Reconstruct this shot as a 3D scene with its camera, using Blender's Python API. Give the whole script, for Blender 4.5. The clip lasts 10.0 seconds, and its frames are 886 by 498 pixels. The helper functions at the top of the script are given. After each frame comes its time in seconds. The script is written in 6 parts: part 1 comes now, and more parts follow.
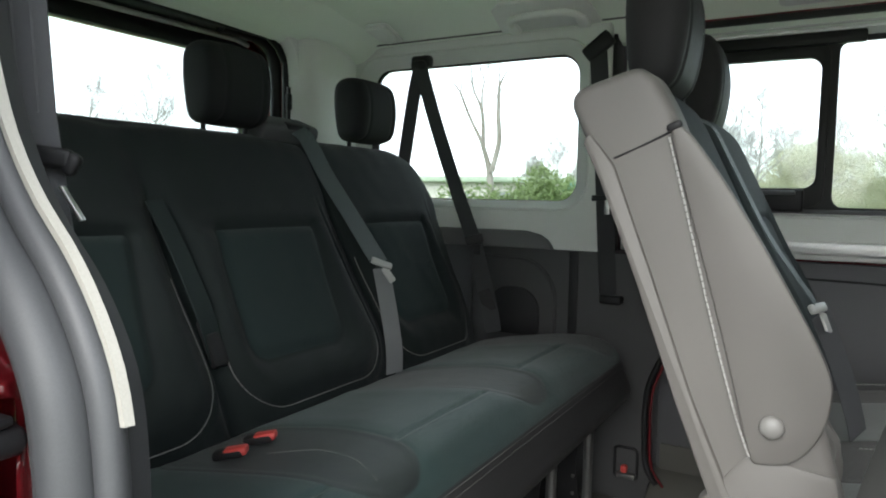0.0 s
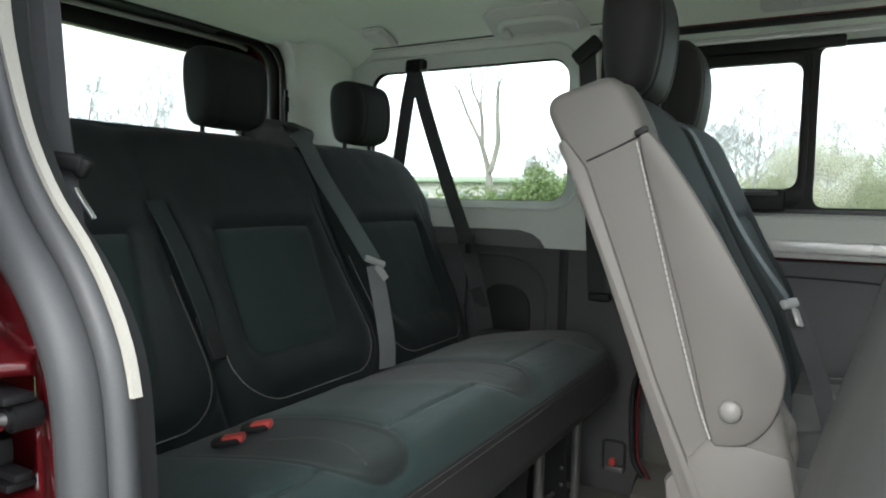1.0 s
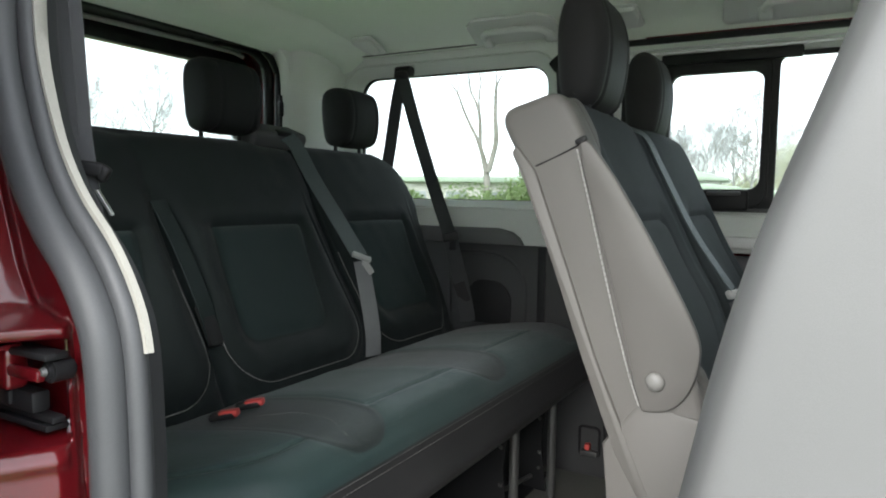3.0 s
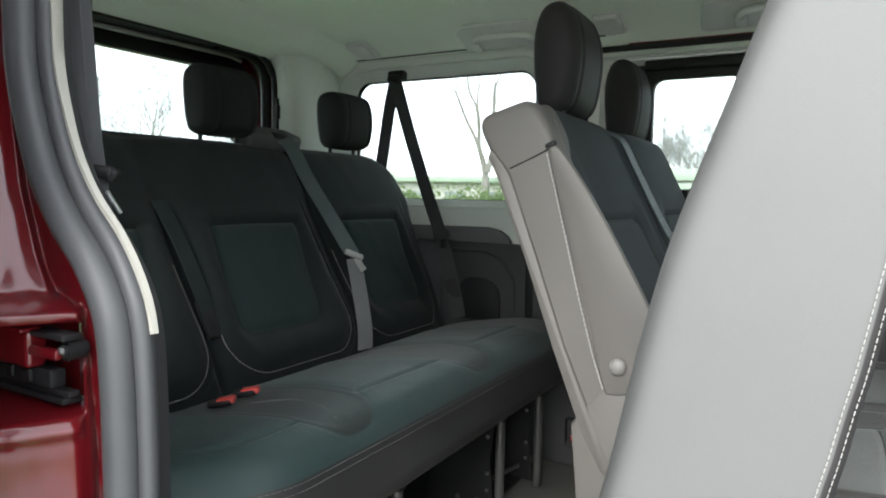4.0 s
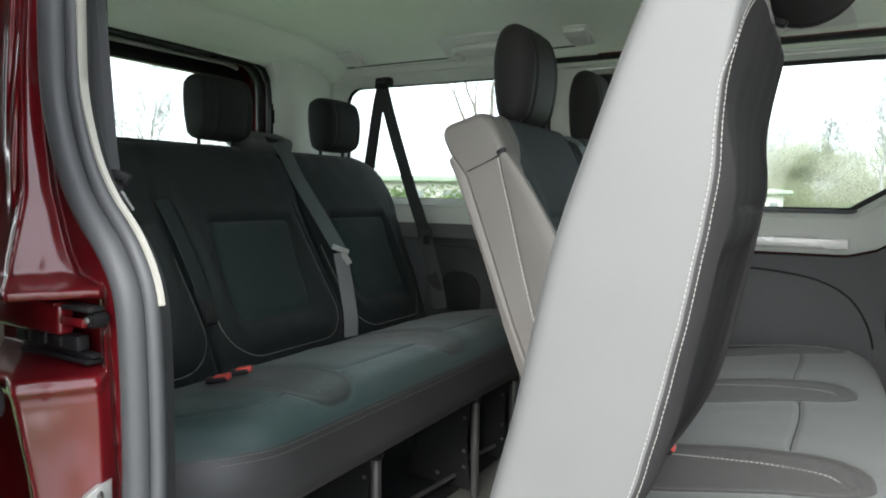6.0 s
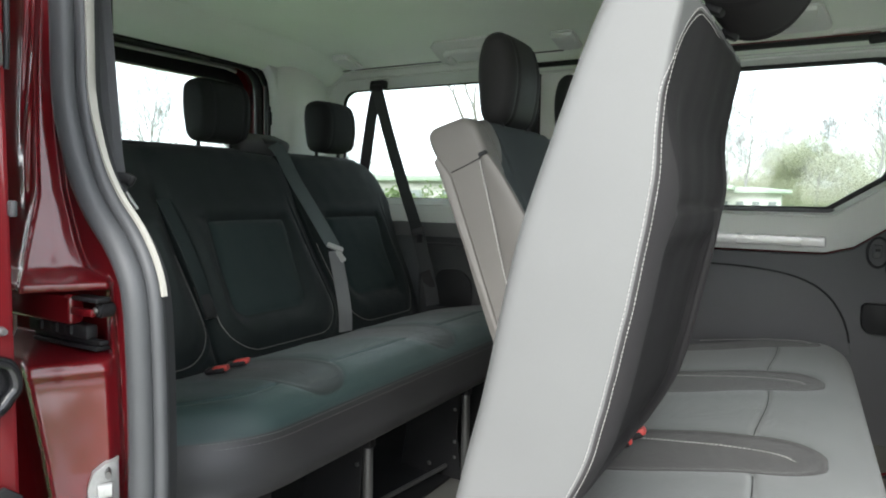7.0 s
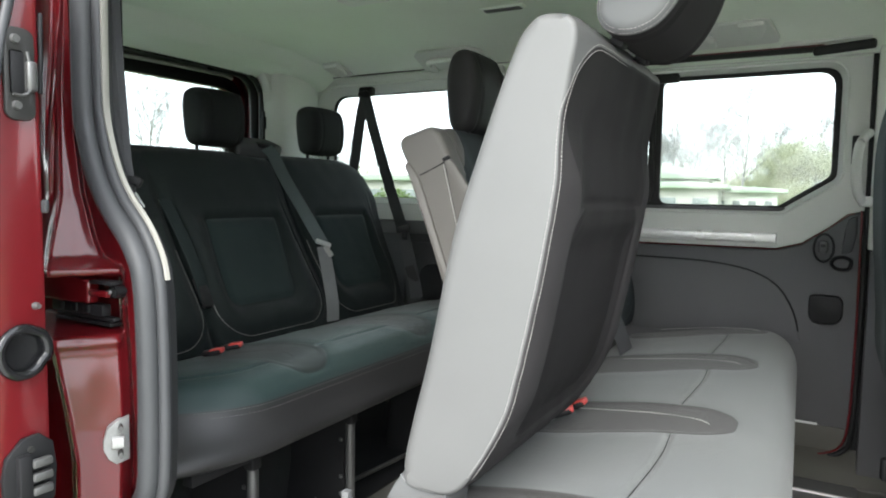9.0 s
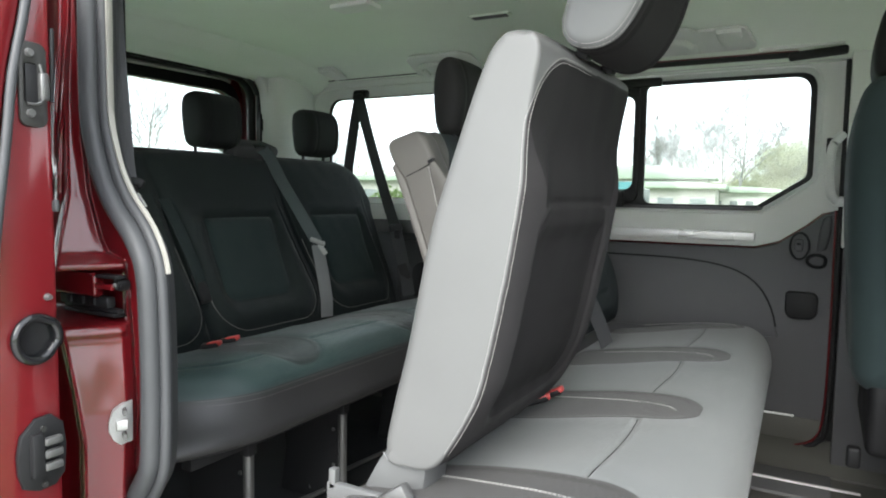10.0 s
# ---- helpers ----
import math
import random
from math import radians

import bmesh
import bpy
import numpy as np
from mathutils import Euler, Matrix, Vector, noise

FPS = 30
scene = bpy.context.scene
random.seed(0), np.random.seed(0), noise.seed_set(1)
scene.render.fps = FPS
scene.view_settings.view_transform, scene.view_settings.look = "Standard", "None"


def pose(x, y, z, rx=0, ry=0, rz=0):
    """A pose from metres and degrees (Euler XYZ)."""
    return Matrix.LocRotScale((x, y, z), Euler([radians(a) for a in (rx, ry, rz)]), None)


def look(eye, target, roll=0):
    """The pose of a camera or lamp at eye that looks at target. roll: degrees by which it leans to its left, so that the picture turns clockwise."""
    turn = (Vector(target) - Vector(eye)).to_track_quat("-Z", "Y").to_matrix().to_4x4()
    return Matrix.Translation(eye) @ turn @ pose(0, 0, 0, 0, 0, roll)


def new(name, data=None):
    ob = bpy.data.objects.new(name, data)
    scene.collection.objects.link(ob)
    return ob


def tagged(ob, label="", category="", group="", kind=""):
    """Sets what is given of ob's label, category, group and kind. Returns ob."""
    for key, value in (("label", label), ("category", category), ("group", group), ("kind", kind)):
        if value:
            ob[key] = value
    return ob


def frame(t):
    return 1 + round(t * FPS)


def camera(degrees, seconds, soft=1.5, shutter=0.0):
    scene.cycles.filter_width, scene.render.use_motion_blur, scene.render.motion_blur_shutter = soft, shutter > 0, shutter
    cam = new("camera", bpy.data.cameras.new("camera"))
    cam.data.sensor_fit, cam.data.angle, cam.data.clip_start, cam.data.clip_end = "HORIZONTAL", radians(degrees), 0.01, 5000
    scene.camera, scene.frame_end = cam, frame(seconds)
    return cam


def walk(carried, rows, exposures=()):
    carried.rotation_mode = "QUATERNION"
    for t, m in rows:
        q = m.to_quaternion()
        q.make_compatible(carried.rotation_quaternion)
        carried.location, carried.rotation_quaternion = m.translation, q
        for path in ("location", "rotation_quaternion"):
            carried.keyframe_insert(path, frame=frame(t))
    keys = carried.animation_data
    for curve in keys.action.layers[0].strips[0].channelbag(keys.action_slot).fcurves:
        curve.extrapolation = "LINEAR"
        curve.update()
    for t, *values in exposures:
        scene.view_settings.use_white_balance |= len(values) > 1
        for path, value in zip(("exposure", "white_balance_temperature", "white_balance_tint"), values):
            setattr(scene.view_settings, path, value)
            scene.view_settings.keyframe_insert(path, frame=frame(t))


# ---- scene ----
# Van axes: x towards the front, y towards the far side, z up from the ground.
EXPOSURE = 1.54
cam = camera(66.32, 10.0, soft=1.95)
ROWS = [
    (0.0, 0.0000, 0.0000, 1.3700, 29.79, -4.57, 1.00),
    (0.5, 0.0218, -0.0179, 1.3704, 29.78, -4.56, 1.00),
    (1.0, 0.0407, -0.0346, 1.3708, 29.75, -4.56, 1.00),
    (1.5, 0.0640, -0.0542, 1.3712, 29.72, -4.57, 1.00),
    (2.0, 0.0877, -0.0747, 1.3713, 29.69, -4.57, 1.00),
    (2.5, 0.1083, -0.0924, 1.3718, 29.68, -4.57, 1.00),
    (4.0, 0.1911, -0.1627, 1.3728, 29.62, -4.55, 1.00),
    (4.5, 0.2214, -0.1886, 1.3727, 29.59, -4.56, 1.00),
    (5.0, 0.2551, -0.2176, 1.3735, 29.57, -4.58, 1.00),
    (5.5, 0.2836, -0.2413, 1.3741, 29.56, -4.60, 0.98),
    (7.0, 0.3649, -0.3098, 1.3750, 29.55, -4.64, 0.88),
    (7.5, 0.3951, -0.3344, 1.3757, 29.54, -4.65, 0.86),
    (8.0, 0.4285, -0.3628, 1.3761, 29.53, -4.66, 0.87),
    (8.5, 0.4613, -0.3897, 1.3767, 29.51, -4.67, 0.87),
    (9.0, 0.4939, -0.4176, 1.3770, 29.49, -4.68, 0.87),
    (9.5, 0.5229, -0.4421, 1.3769, 29.46, -4.68, 0.87),
    (10.0, 0.5557, -0.4697, 1.3775, 29.41, -4.66, 0.86),
]
walk(cam, [(t, pose(x, y, z, 90 + pitch, 0, yaw) @ pose(0, 0, 0, 0, 0, roll)) for t, x, y, z, yaw, pitch, roll in ROWS],
     exposures=[(0.0, EXPOSURE - 0.04), (4.0, EXPOSURE), (7.0, EXPOSURE + 0.07), (10.0, EXPOSURE + 0.13)])

import collections

# ---- world and sun: a bright overcast day ----
world = bpy.data.worlds.new("overcast_sky")
scene.world = world
world.use_nodes = True
wn, wl = world.node_tree.nodes, world.node_tree.links
sky = wn.new("ShaderNodeTexSky")
sky.sky_type, sky.sun_disc = "NISHITA", False
sky.sun_elevation, sky.sun_rotation = radians(36), radians(171)
cloud = wn.new("ShaderNodeMixRGB")
cloud.inputs[0].default_value = 0.8
cloud.inputs[2].default_value = (9.4, 9.85, 10.4, 1)
wl.new(sky.outputs[0], cloud.inputs[1])
wl.new(cloud.outputs[0], wn["Background"].inputs[0])
wn["Background"].inputs[1].default_value = 0.16
sun = new("sun", bpy.data.lights.new("sun", "SUN"))
sun.data.energy, sun.data.angle, sun.data.color = 2.0, radians(40), (1.0, 0.985, 0.945)
sun.matrix_world = look((0, 0, 20), (-1.5, 9.4, 13))


# ---- materials ----
def principled(name, color, rough=0.6, metal=0.0, spec=0.5):
    m = bpy.data.materials.new(name)
    m.use_nodes = True
    b = m.node_tree.nodes["Principled BSDF"]
    b.inputs["Base Color"].default_value = (*color, 1)
    b.inputs["Roughness"].default_value = rough
    b.inputs["Metallic"].default_value = metal
    b.inputs["Specular IOR Level"].default_value = spec
    return m, m.node_tree.nodes, m.node_tree.links, b


def surface(name, color, color2, rough=0.6, grain=400.0, bump=0.15, stain=6.0, metal=0.0, spec=0.5, rough_var=0.12, sheen=0.0, weave=0.0, dist=0.001, coat=0.0, other=None, other_rough=None, inner=None):
    """A surface with fine grain, broad wear and relief, in metres."""
    m, n, l, b = principled(name, color, rough, metal, spec)
    co = n.new("ShaderNodeTexCoord")
    big = n.new("ShaderNodeTexNoise")
    big.inputs["Scale"].default_value, big.inputs["Detail"].default_value = stain, 5
    fine = n.new("ShaderNodeTexNoise")
    fine.inputs["Scale"].default_value, fine.inputs["Detail"].default_value = grain, 3
    for t in (big, fine):
        l.new(co.outputs["Object"], t.inputs["Vector"])
    mixer = n.new("ShaderNodeMath")
    mixer.operation = "MULTIPLY_ADD"
    mixer.inputs[1].default_value, mixer.inputs[2].default_value = 0.4, 0.0
    l.new(fine.outputs[0], mixer.inputs[0])
    add = n.new("ShaderNodeMath")
    add.operation = "MULTIPLY_ADD"
    add.inputs[1].default_value = 0.6
    l.new(big.outputs[0], add.inputs[0])
    l.new(mixer.outputs[0], add.inputs[2])
    ramp = n.new("ShaderNodeValToRGB")
    ramp.color_ramp.elements[0].position, ramp.color_ramp.elements[1].position = 0.32, 0.68
    ramp.color_ramp.elements[0].color, ramp.color_ramp.elements[1].color = (*color, 1), (*color2, 1)
    l.new(add.outputs[0], ramp.inputs[0])
    base = ramp.outputs[0]
    if other:
        # a second colour where the mesh attribute "zone" is negative
        ramp2 = n.new("ShaderNodeValToRGB")
        ramp2.color_ramp.elements[0].position, ramp2.color_ramp.elements[1].position = 0.32, 0.68
        ramp2.color_ramp.elements[0].color, ramp2.color_ramp.elements[1].color = (*other[0], 1), (*other[1], 1)
        l.new(add.outputs[0], ramp2.inputs[0])
        at = n.new("ShaderNodeAttribute")
        at.attribute_name = "zone"
        edge = n.new("ShaderNodeMapRange")
        edge.inputs["From Min"].default_value, edge.inputs["From Max"].default_value = -0.0006, 0.0006
        edge.inputs["To Min"].default_value, edge.inputs["To Max"].default_value = 1.0, 0.0
        l.new(at.outputs["Fac"], edge.inputs["Value"])
        two = n.new("ShaderNodeMixRGB")
        l.new(edge.outputs[0], two.inputs[0])
        l.new(base, two.inputs[1])
        l.new(ramp2.outputs[0], two.inputs[2])
        base = two.outputs[0]
    if inner:
        # a third colour where the mesh attribute "panel" is negative
        ramp3 = n.new("ShaderNodeValToRGB")
        ramp3.color_ramp.elements[0].position, ramp3.color_ramp.elements[1].position = 0.32, 0.68
        ramp3.color_ramp.elements[0].color, ramp3.color_ramp.elements[1].color = (*inner[0], 1), (*inner[1], 1)
        l.new(add.outputs[0], ramp3.inputs[0])
        at3 = n.new("ShaderNodeAttribute")
        at3.attribute_name = "panel"
        edge3 = n.new("ShaderNodeMapRange")
        edge3.inputs["From Min"].default_value, edge3.inputs["From Max"].default_value = -0.0008, 0.0008
        edge3.inputs["To Min"].default_value, edge3.inputs["To Max"].default_value = 1.0, 0.0
        l.new(at3.outputs["Fac"], edge3.inputs["Value"])
        three = n.new("ShaderNodeMixRGB")
        l.new(edge3.outputs[0], three.inputs[0])
        l.new(base, three.inputs[1])
        l.new(ramp3.outputs[0], three.inputs[2])
        base = three.outputs[0]
    l.new(base, b.inputs["Base Color"])
    rr = n.new("ShaderNodeMapRange")
    rr.inputs["To Min"].default_value, rr.inputs["To Max"].default_value = max(0.03, rough - rough_var), min(1.0, rough + rough_var)
    l.new(big.outputs[0], rr.inputs["Value"])
    if other and other_rough:
        mr = n.new("ShaderNodeMix")
        l.new(edge.outputs[0], mr.inputs[0])
        l.new(rr.outputs[0], mr.inputs[2])
        mr.inputs[3].default_value = other_rough
        l.new(mr.outputs[0], b.inputs["Roughness"])
        ms = n.new("ShaderNodeMix")
        l.new(edge.outputs[0], ms.inputs[0])
        ms.inputs[2].default_value, ms.inputs[3].default_value = spec, 0.14
        l.new(ms.outputs[0], b.inputs["Specular IOR Level"])
    else:
        l.new(rr.outputs[0], b.inputs["Roughness"])
    bp = n.new("ShaderNodeBump")
    bp.inputs["Strength"].default_value, bp.inputs["Distance"].default_value = bump, dist
    if weave:
        wave = n.new("ShaderNodeTexWave")
        wave.inputs["Scale"].default_value, wave.inputs["Distortion"].default_value = weave, 1.0
        wave.bands_direction = "DIAGONAL"
        l.new(co.outputs["Object"], wave.inputs["Vector"])
        su = n.new("ShaderNodeMath")
        su.operation = "ADD"
        l.new(wave.outputs["Fac"], su.inputs[0])
        l.new(fine.outputs[0], su.inputs[1])
        l.new(su.outputs[0], bp.inputs["Height"])
    else:
        l.new(fine.outputs[0], bp.inputs["Height"])
    l.new(bp.outputs[0], b.inputs["Normal"])
    if sheen:
        b.inputs["Sheen Weight"].default_value, b.inputs["Sheen Roughness"].default_value = sheen, 0.4
    if coat:
        b.inputs["Coat Weight"].default_value, b.inputs["Coat Roughness"].default_value = coat, 0.11
    return m


def pane_glass(name, tint, gloss=0.06):
    m = bpy.data.materials.new(name)
    m.use_nodes = True
    n, l = m.node_tree.nodes, m.node_tree.links
    n.remove(n["Principled BSDF"])
    tr, gl, mx, fr = n.new("ShaderNodeBsdfTransparent"), n.new("ShaderNodeBsdfGlossy"), n.new("ShaderNodeMixShader"), n.new("ShaderNodeFresnel")
    tr.inputs[0].default_value = (*tint, 1)
    gl.inputs["Roughness"].default_value = gloss
    fr.inputs["IOR"].default_value = 1.45
    l.new(fr.outputs[0], mx.inputs[0])
    l.new(tr.outputs[0], mx.inputs[1])
    l.new(gl.outputs[0], mx.inputs[2])
    l.new(mx.outputs[0], n["Material Output"].inputs[0])
    return m


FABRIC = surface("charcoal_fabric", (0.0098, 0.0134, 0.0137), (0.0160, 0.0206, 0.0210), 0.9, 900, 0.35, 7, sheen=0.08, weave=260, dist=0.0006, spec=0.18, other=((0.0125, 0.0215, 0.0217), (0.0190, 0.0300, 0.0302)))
DARKFABRIC = surface("dark_brown_grey_fabric", (0.012, 0.011, 0.0115), (0.019, 0.0175, 0.018), 0.9, 900, 0.35, 7, sheen=0.02, weave=260, dist=0.0006, spec=0.15)
INSERT = surface("teal_grey_fabric", (0.027, 0.042, 0.043), (0.038, 0.056, 0.057), 0.85, 1100, 0.4, 7, sheen=0.08, weave=320, dist=0.0006, spec=0.2)
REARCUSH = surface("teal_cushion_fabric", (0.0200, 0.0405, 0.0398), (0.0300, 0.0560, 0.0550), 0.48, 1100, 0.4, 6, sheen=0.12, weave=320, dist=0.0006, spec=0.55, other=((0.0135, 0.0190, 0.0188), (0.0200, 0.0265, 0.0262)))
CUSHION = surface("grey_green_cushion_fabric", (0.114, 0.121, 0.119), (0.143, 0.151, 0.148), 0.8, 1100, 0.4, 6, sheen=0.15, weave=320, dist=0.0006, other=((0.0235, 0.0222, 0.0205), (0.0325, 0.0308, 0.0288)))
DOUBLEVINYL = surface("grey_vinyl_and_blue_grey_fabric", (0.098, 0.092, 0.085), (0.124, 0.117, 0.108), 0.55, 1500, 0.25, 6, dist=0.0004, other=((0.030, 0.036, 0.038), (0.043, 0.050, 0.052)), other_rough=0.8)
VINYL = surface("light_grey_vinyl", (0.0915, 0.092, 0.0905), (0.1115, 0.112, 0.1095), 0.5, 1500, 0.2, 5, dist=0.0004, other=((0.032, 0.0302, 0.0308), (0.042, 0.0398, 0.0405)), other_rough=0.80, inner=((0.0160, 0.0151, 0.0155), (0.0235, 0.0222, 0.0227)))
LIGHTVINYL = surface("plain_light_grey_vinyl", (0.090, 0.092, 0.092), (0.110, 0.112, 0.111), 0.5, 1500, 0.2, 5, dist=0.0004)
VINYL_MID = surface("grey_vinyl", (0.098, 0.092, 0.085), (0.124, 0.117, 0.108), 0.55, 1500, 0.25, 6, dist=0.0004)
DARKVINYL = surface("dark_grey_vinyl", (0.017, 0.0165, 0.0168), (0.026, 0.025, 0.0255), 0.6, 1400, 0.25, 6, spec=0.16, dist=0.0004)
CREAM = surface("cream_trim_plastic", (0.63, 0.64, 0.61), (0.70, 0.71, 0.68), 0.6, 1200, 0.15, 3, dist=0.0004)
LINER = surface("headliner_cloth", (0.77, 0.83, 0.74), (0.84, 0.90, 0.81), 0.95, 1500, 0.3, 3, dist=0.0006)
SIDEPANEL = surface("dark_side_panel_plastic", (0.034, 0.034, 0.035), (0.046, 0.046, 0.047), 0.65, 1500, 0.3, 4, dist=0.0005)
CHARCOAL = surface("charcoal_trim_plastic", (0.075, 0.074, 0.078), (0.097, 0.096, 0.101), 0.6, 1500, 0.3, 4, dist=0.0005)
GREYTRIM = surface("grey_trim_plastic", (0.10, 0.10, 0.10), (0.13, 0.13, 0.13), 0.6, 1500, 0.3, 4, dist=0.0005)
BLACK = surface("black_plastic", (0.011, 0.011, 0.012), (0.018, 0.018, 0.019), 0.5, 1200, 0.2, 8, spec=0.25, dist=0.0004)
RUBBER = surface("grey_rubber_seal", (0.037, 0.039, 0.042), (0.052, 0.054, 0.057), 0.5, 700, 0.15, 9, dist=0.0004)
RUBBER_DARK = surface("dark_seal_rubber", (0.024, 0.025, 0.027), (0.036, 0.037, 0.040), 0.55, 700, 0.15, 9, dist=0.0004)
CHARCOAL_DARK = surface("dark_pillar_plastic", (0.040, 0.041, 0.044), (0.055, 0.056, 0.060), 0.6, 1500, 0.3, 4, dist=0.0005)
LATCHMETAL = surface("dark_latch_metal", (0.020, 0.0198, 0.0190), (0.031, 0.0303, 0.0290), 0.5, 300, 0.1, 20, spec=0.35)
LIP = surface("ivory_seal_lip", (0.27, 0.262, 0.235), (0.34, 0.33, 0.295), 0.6, 700, 0.2, 9, dist=0.0004)
BELT = surface("black_webbing", (0.017, 0.0185, 0.020), (0.026, 0.028, 0.030), 0.6, 1200, 0.5, 12, weave=500, dist=0.0005)
BELT_TEAL = surface("teal_grey_webbing", (0.045, 0.058, 0.062), (0.065, 0.080, 0.084), 0.55, 1200, 0.5, 12, weave=500, dist=0.0005)
TRIMGREY = surface("pale_grey_trim", (0.36, 0.355, 0.335), (0.43, 0.425, 0.40), 0.6, 1200, 0.15, 3, dist=0.0004)
BELT_MID = surface("mid_grey_webbing", (0.055, 0.056, 0.060), (0.080, 0.081, 0.086), 0.55, 1200, 0.5, 12, weave=500, dist=0.0005)
CAPGREY = surface("grey_cap_plastic", (0.17, 0.165, 0.157), (0.21, 0.205, 0.195), 0.45, 900, 0.1, 20)
# paler copy of the webbing, with the light on it put into the colour
BELT_LIT = surface("lit_webbing", (0.15, 0.155, 0.16), (0.20, 0.205, 0.21), 0.5, 1200, 0.5, 12, weave=500, dist=0.0005)
RED = surface("red_body_paint", (0.098, 0.0045, 0.0072), (0.118, 0.0062, 0.0090), 0.35, 2000, 0.02, 2, spec=0.15, rough_var=0.05, coat=1.0)
SILVER = surface("zinc_plated_steel", (0.50, 0.50, 0.48), (0.62, 0.62, 0.60), 0.35, 300, 0.1, 30, metal=1.0)
ZINC = surface("dull_zinc_plate", (0.36, 0.36, 0.35), (0.46, 0.46, 0.445), 0.4, 300, 0.1, 30, metal=0.25)
BLACKVINYL = surface("black_vinyl", (0.0075, 0.0082, 0.0087), (0.012, 0.013, 0.0135), 0.75, 1400, 0.25, 6, spec=0.22, dist=0.0004)
FRONTVINYL = surface("charcoal_front_vinyl", (0.026, 0.0257, 0.0264), (0.037, 0.0365, 0.0373), 0.45, 1400, 0.25, 6, dist=0.0004)
STEEL = surface("painted_grey_steel", (0.11, 0.11, 0.108), (0.16, 0.16, 0.157), 0.4, 300, 0.1, 12, metal=0.6)
STRIPE = surface("satin_silver_strip", (0.70, 0.69, 0.68), (0.80, 0.79, 0.78), 0.3, 900, 0.05, 6, metal=0.2)
THREAD = surface("white_thread", (0.28, 0.276, 0.264), (0.36, 0.352, 0.335), 0.8, 900, 0.2, 40)
THREAD_DIM = surface("grey_thread", (0.15, 0.15, 0.143), (0.21, 0.21, 0.20), 0.8, 900, 0.2, 40)
BUCKLE = surface("red_button_plastic", (0.50, 0.055, 0.05), (0.60, 0.075, 0.065), 0.35, 500, 0.05, 20)
FLOORMAT = surface("grey_rubber_floor", (0.108, 0.105, 0.094), (0.150, 0.146, 0.131), 0.7, 500, 0.4, 5, dist=0.001)
OLIVE = surface("olive_grey_plastic", (0.072, 0.070, 0.061), (0.098, 0.095, 0.084), 0.65, 900, 0.3, 5, dist=0.0005)
GLASS = pane_glass("window_glass", (0.82, 0.87, 0.86))
BAND = surface("black_glass_band", (0.008, 0.008, 0.009), (0.012, 0.012, 0.013), 0.12, 900, 0.02, 6)


# ---- builders ----
def finish(name, me, mats, parent=None, label="", sharp=38):
    for m in mats if isinstance(mats, (list, tuple)) else [mats]:
        me.materials.append(m)
    me.polygons.foreach_set("use_smooth", [True] * len(me.polygons))
    me.set_sharp_from_angle(angle=radians(sharp))
    ob = new(name, me)
    if parent is not None:
        ob.parent = parent
    if label:
        ob["label"] = label
    return ob


def part(name, bm, mats, parent=None, label="", sharp=38):
    bmesh.ops.recalc_face_normals(bm, faces=bm.faces)
    me = bpy.data.meshes.new(name)
    bm.to_mesh(me)
    bm.free()
    return finish(name, me, mats, parent, label, sharp)


def thing(name, label, category, group="", at=(0, 0, 0)):
    ob = new(name)
    ob.empty_display_size = 0.05
    ob.location = at
    return tagged(ob, label, category, group)


def box(bm, c, s, bevel=0.0, seg=2, m=None):
    r = bmesh.ops.create_cube(bm, size=1.0)
    vs = r["verts"]
    bmesh.ops.scale(bm, vec=s, verts=vs)
    if bevel:
        es = list({e for v in vs for e in v.link_edges})
        q = bmesh.ops.bevel(bm, geom=es, offset=bevel, segments=seg, affect="EDGES", profile=0.5)
        vs = list({v for f in q["faces"] for v in f.verts} | {v for v in vs if v.is_valid})
    bmesh.ops.transform(bm, matrix=Matrix.Translation(c) @ (m or Matrix()), verts=vs)
    return bm


def boxed(c, s, bevel=0.004, seg=2, m=None):
    return box(bmesh.new(), c, s, bevel, seg, m)


def smooth_path(pts, n, closed=False):
    """Points evenly spaced along a Catmull-Rom curve."""
    p = [np.array(q, float) for q in pts]
    k, out = len(p), []
    for i in range(k if closed else k - 1):
        a = p[(i - 1) % k] if closed or i else p[0]
        b, c = p[i], p[(i + 1) % k]
        d = p[(i + 2) % k] if closed or i + 2 < k else p[-1]
        for t in np.linspace(0, 1, 12, endpoint=False):
            out.append(0.5 * ((2 * b) + (c - a) * t + (2 * a - 5 * b + 4 * c - d) * t * t + (3 * b - a - 3 * c + d) * t ** 3))
    out.append(p[0] if closed else p[-1])
    out = np.array(out)
    run = np.r_[0, np.cumsum(np.linalg.norm(np.diff(out, axis=0), axis=1))]
    at = np.linspace(0, run[-1], n, endpoint=not closed)
    return np.stack([np.interp(at, run, out[:, j]) for j in range(out.shape[1])], 1)


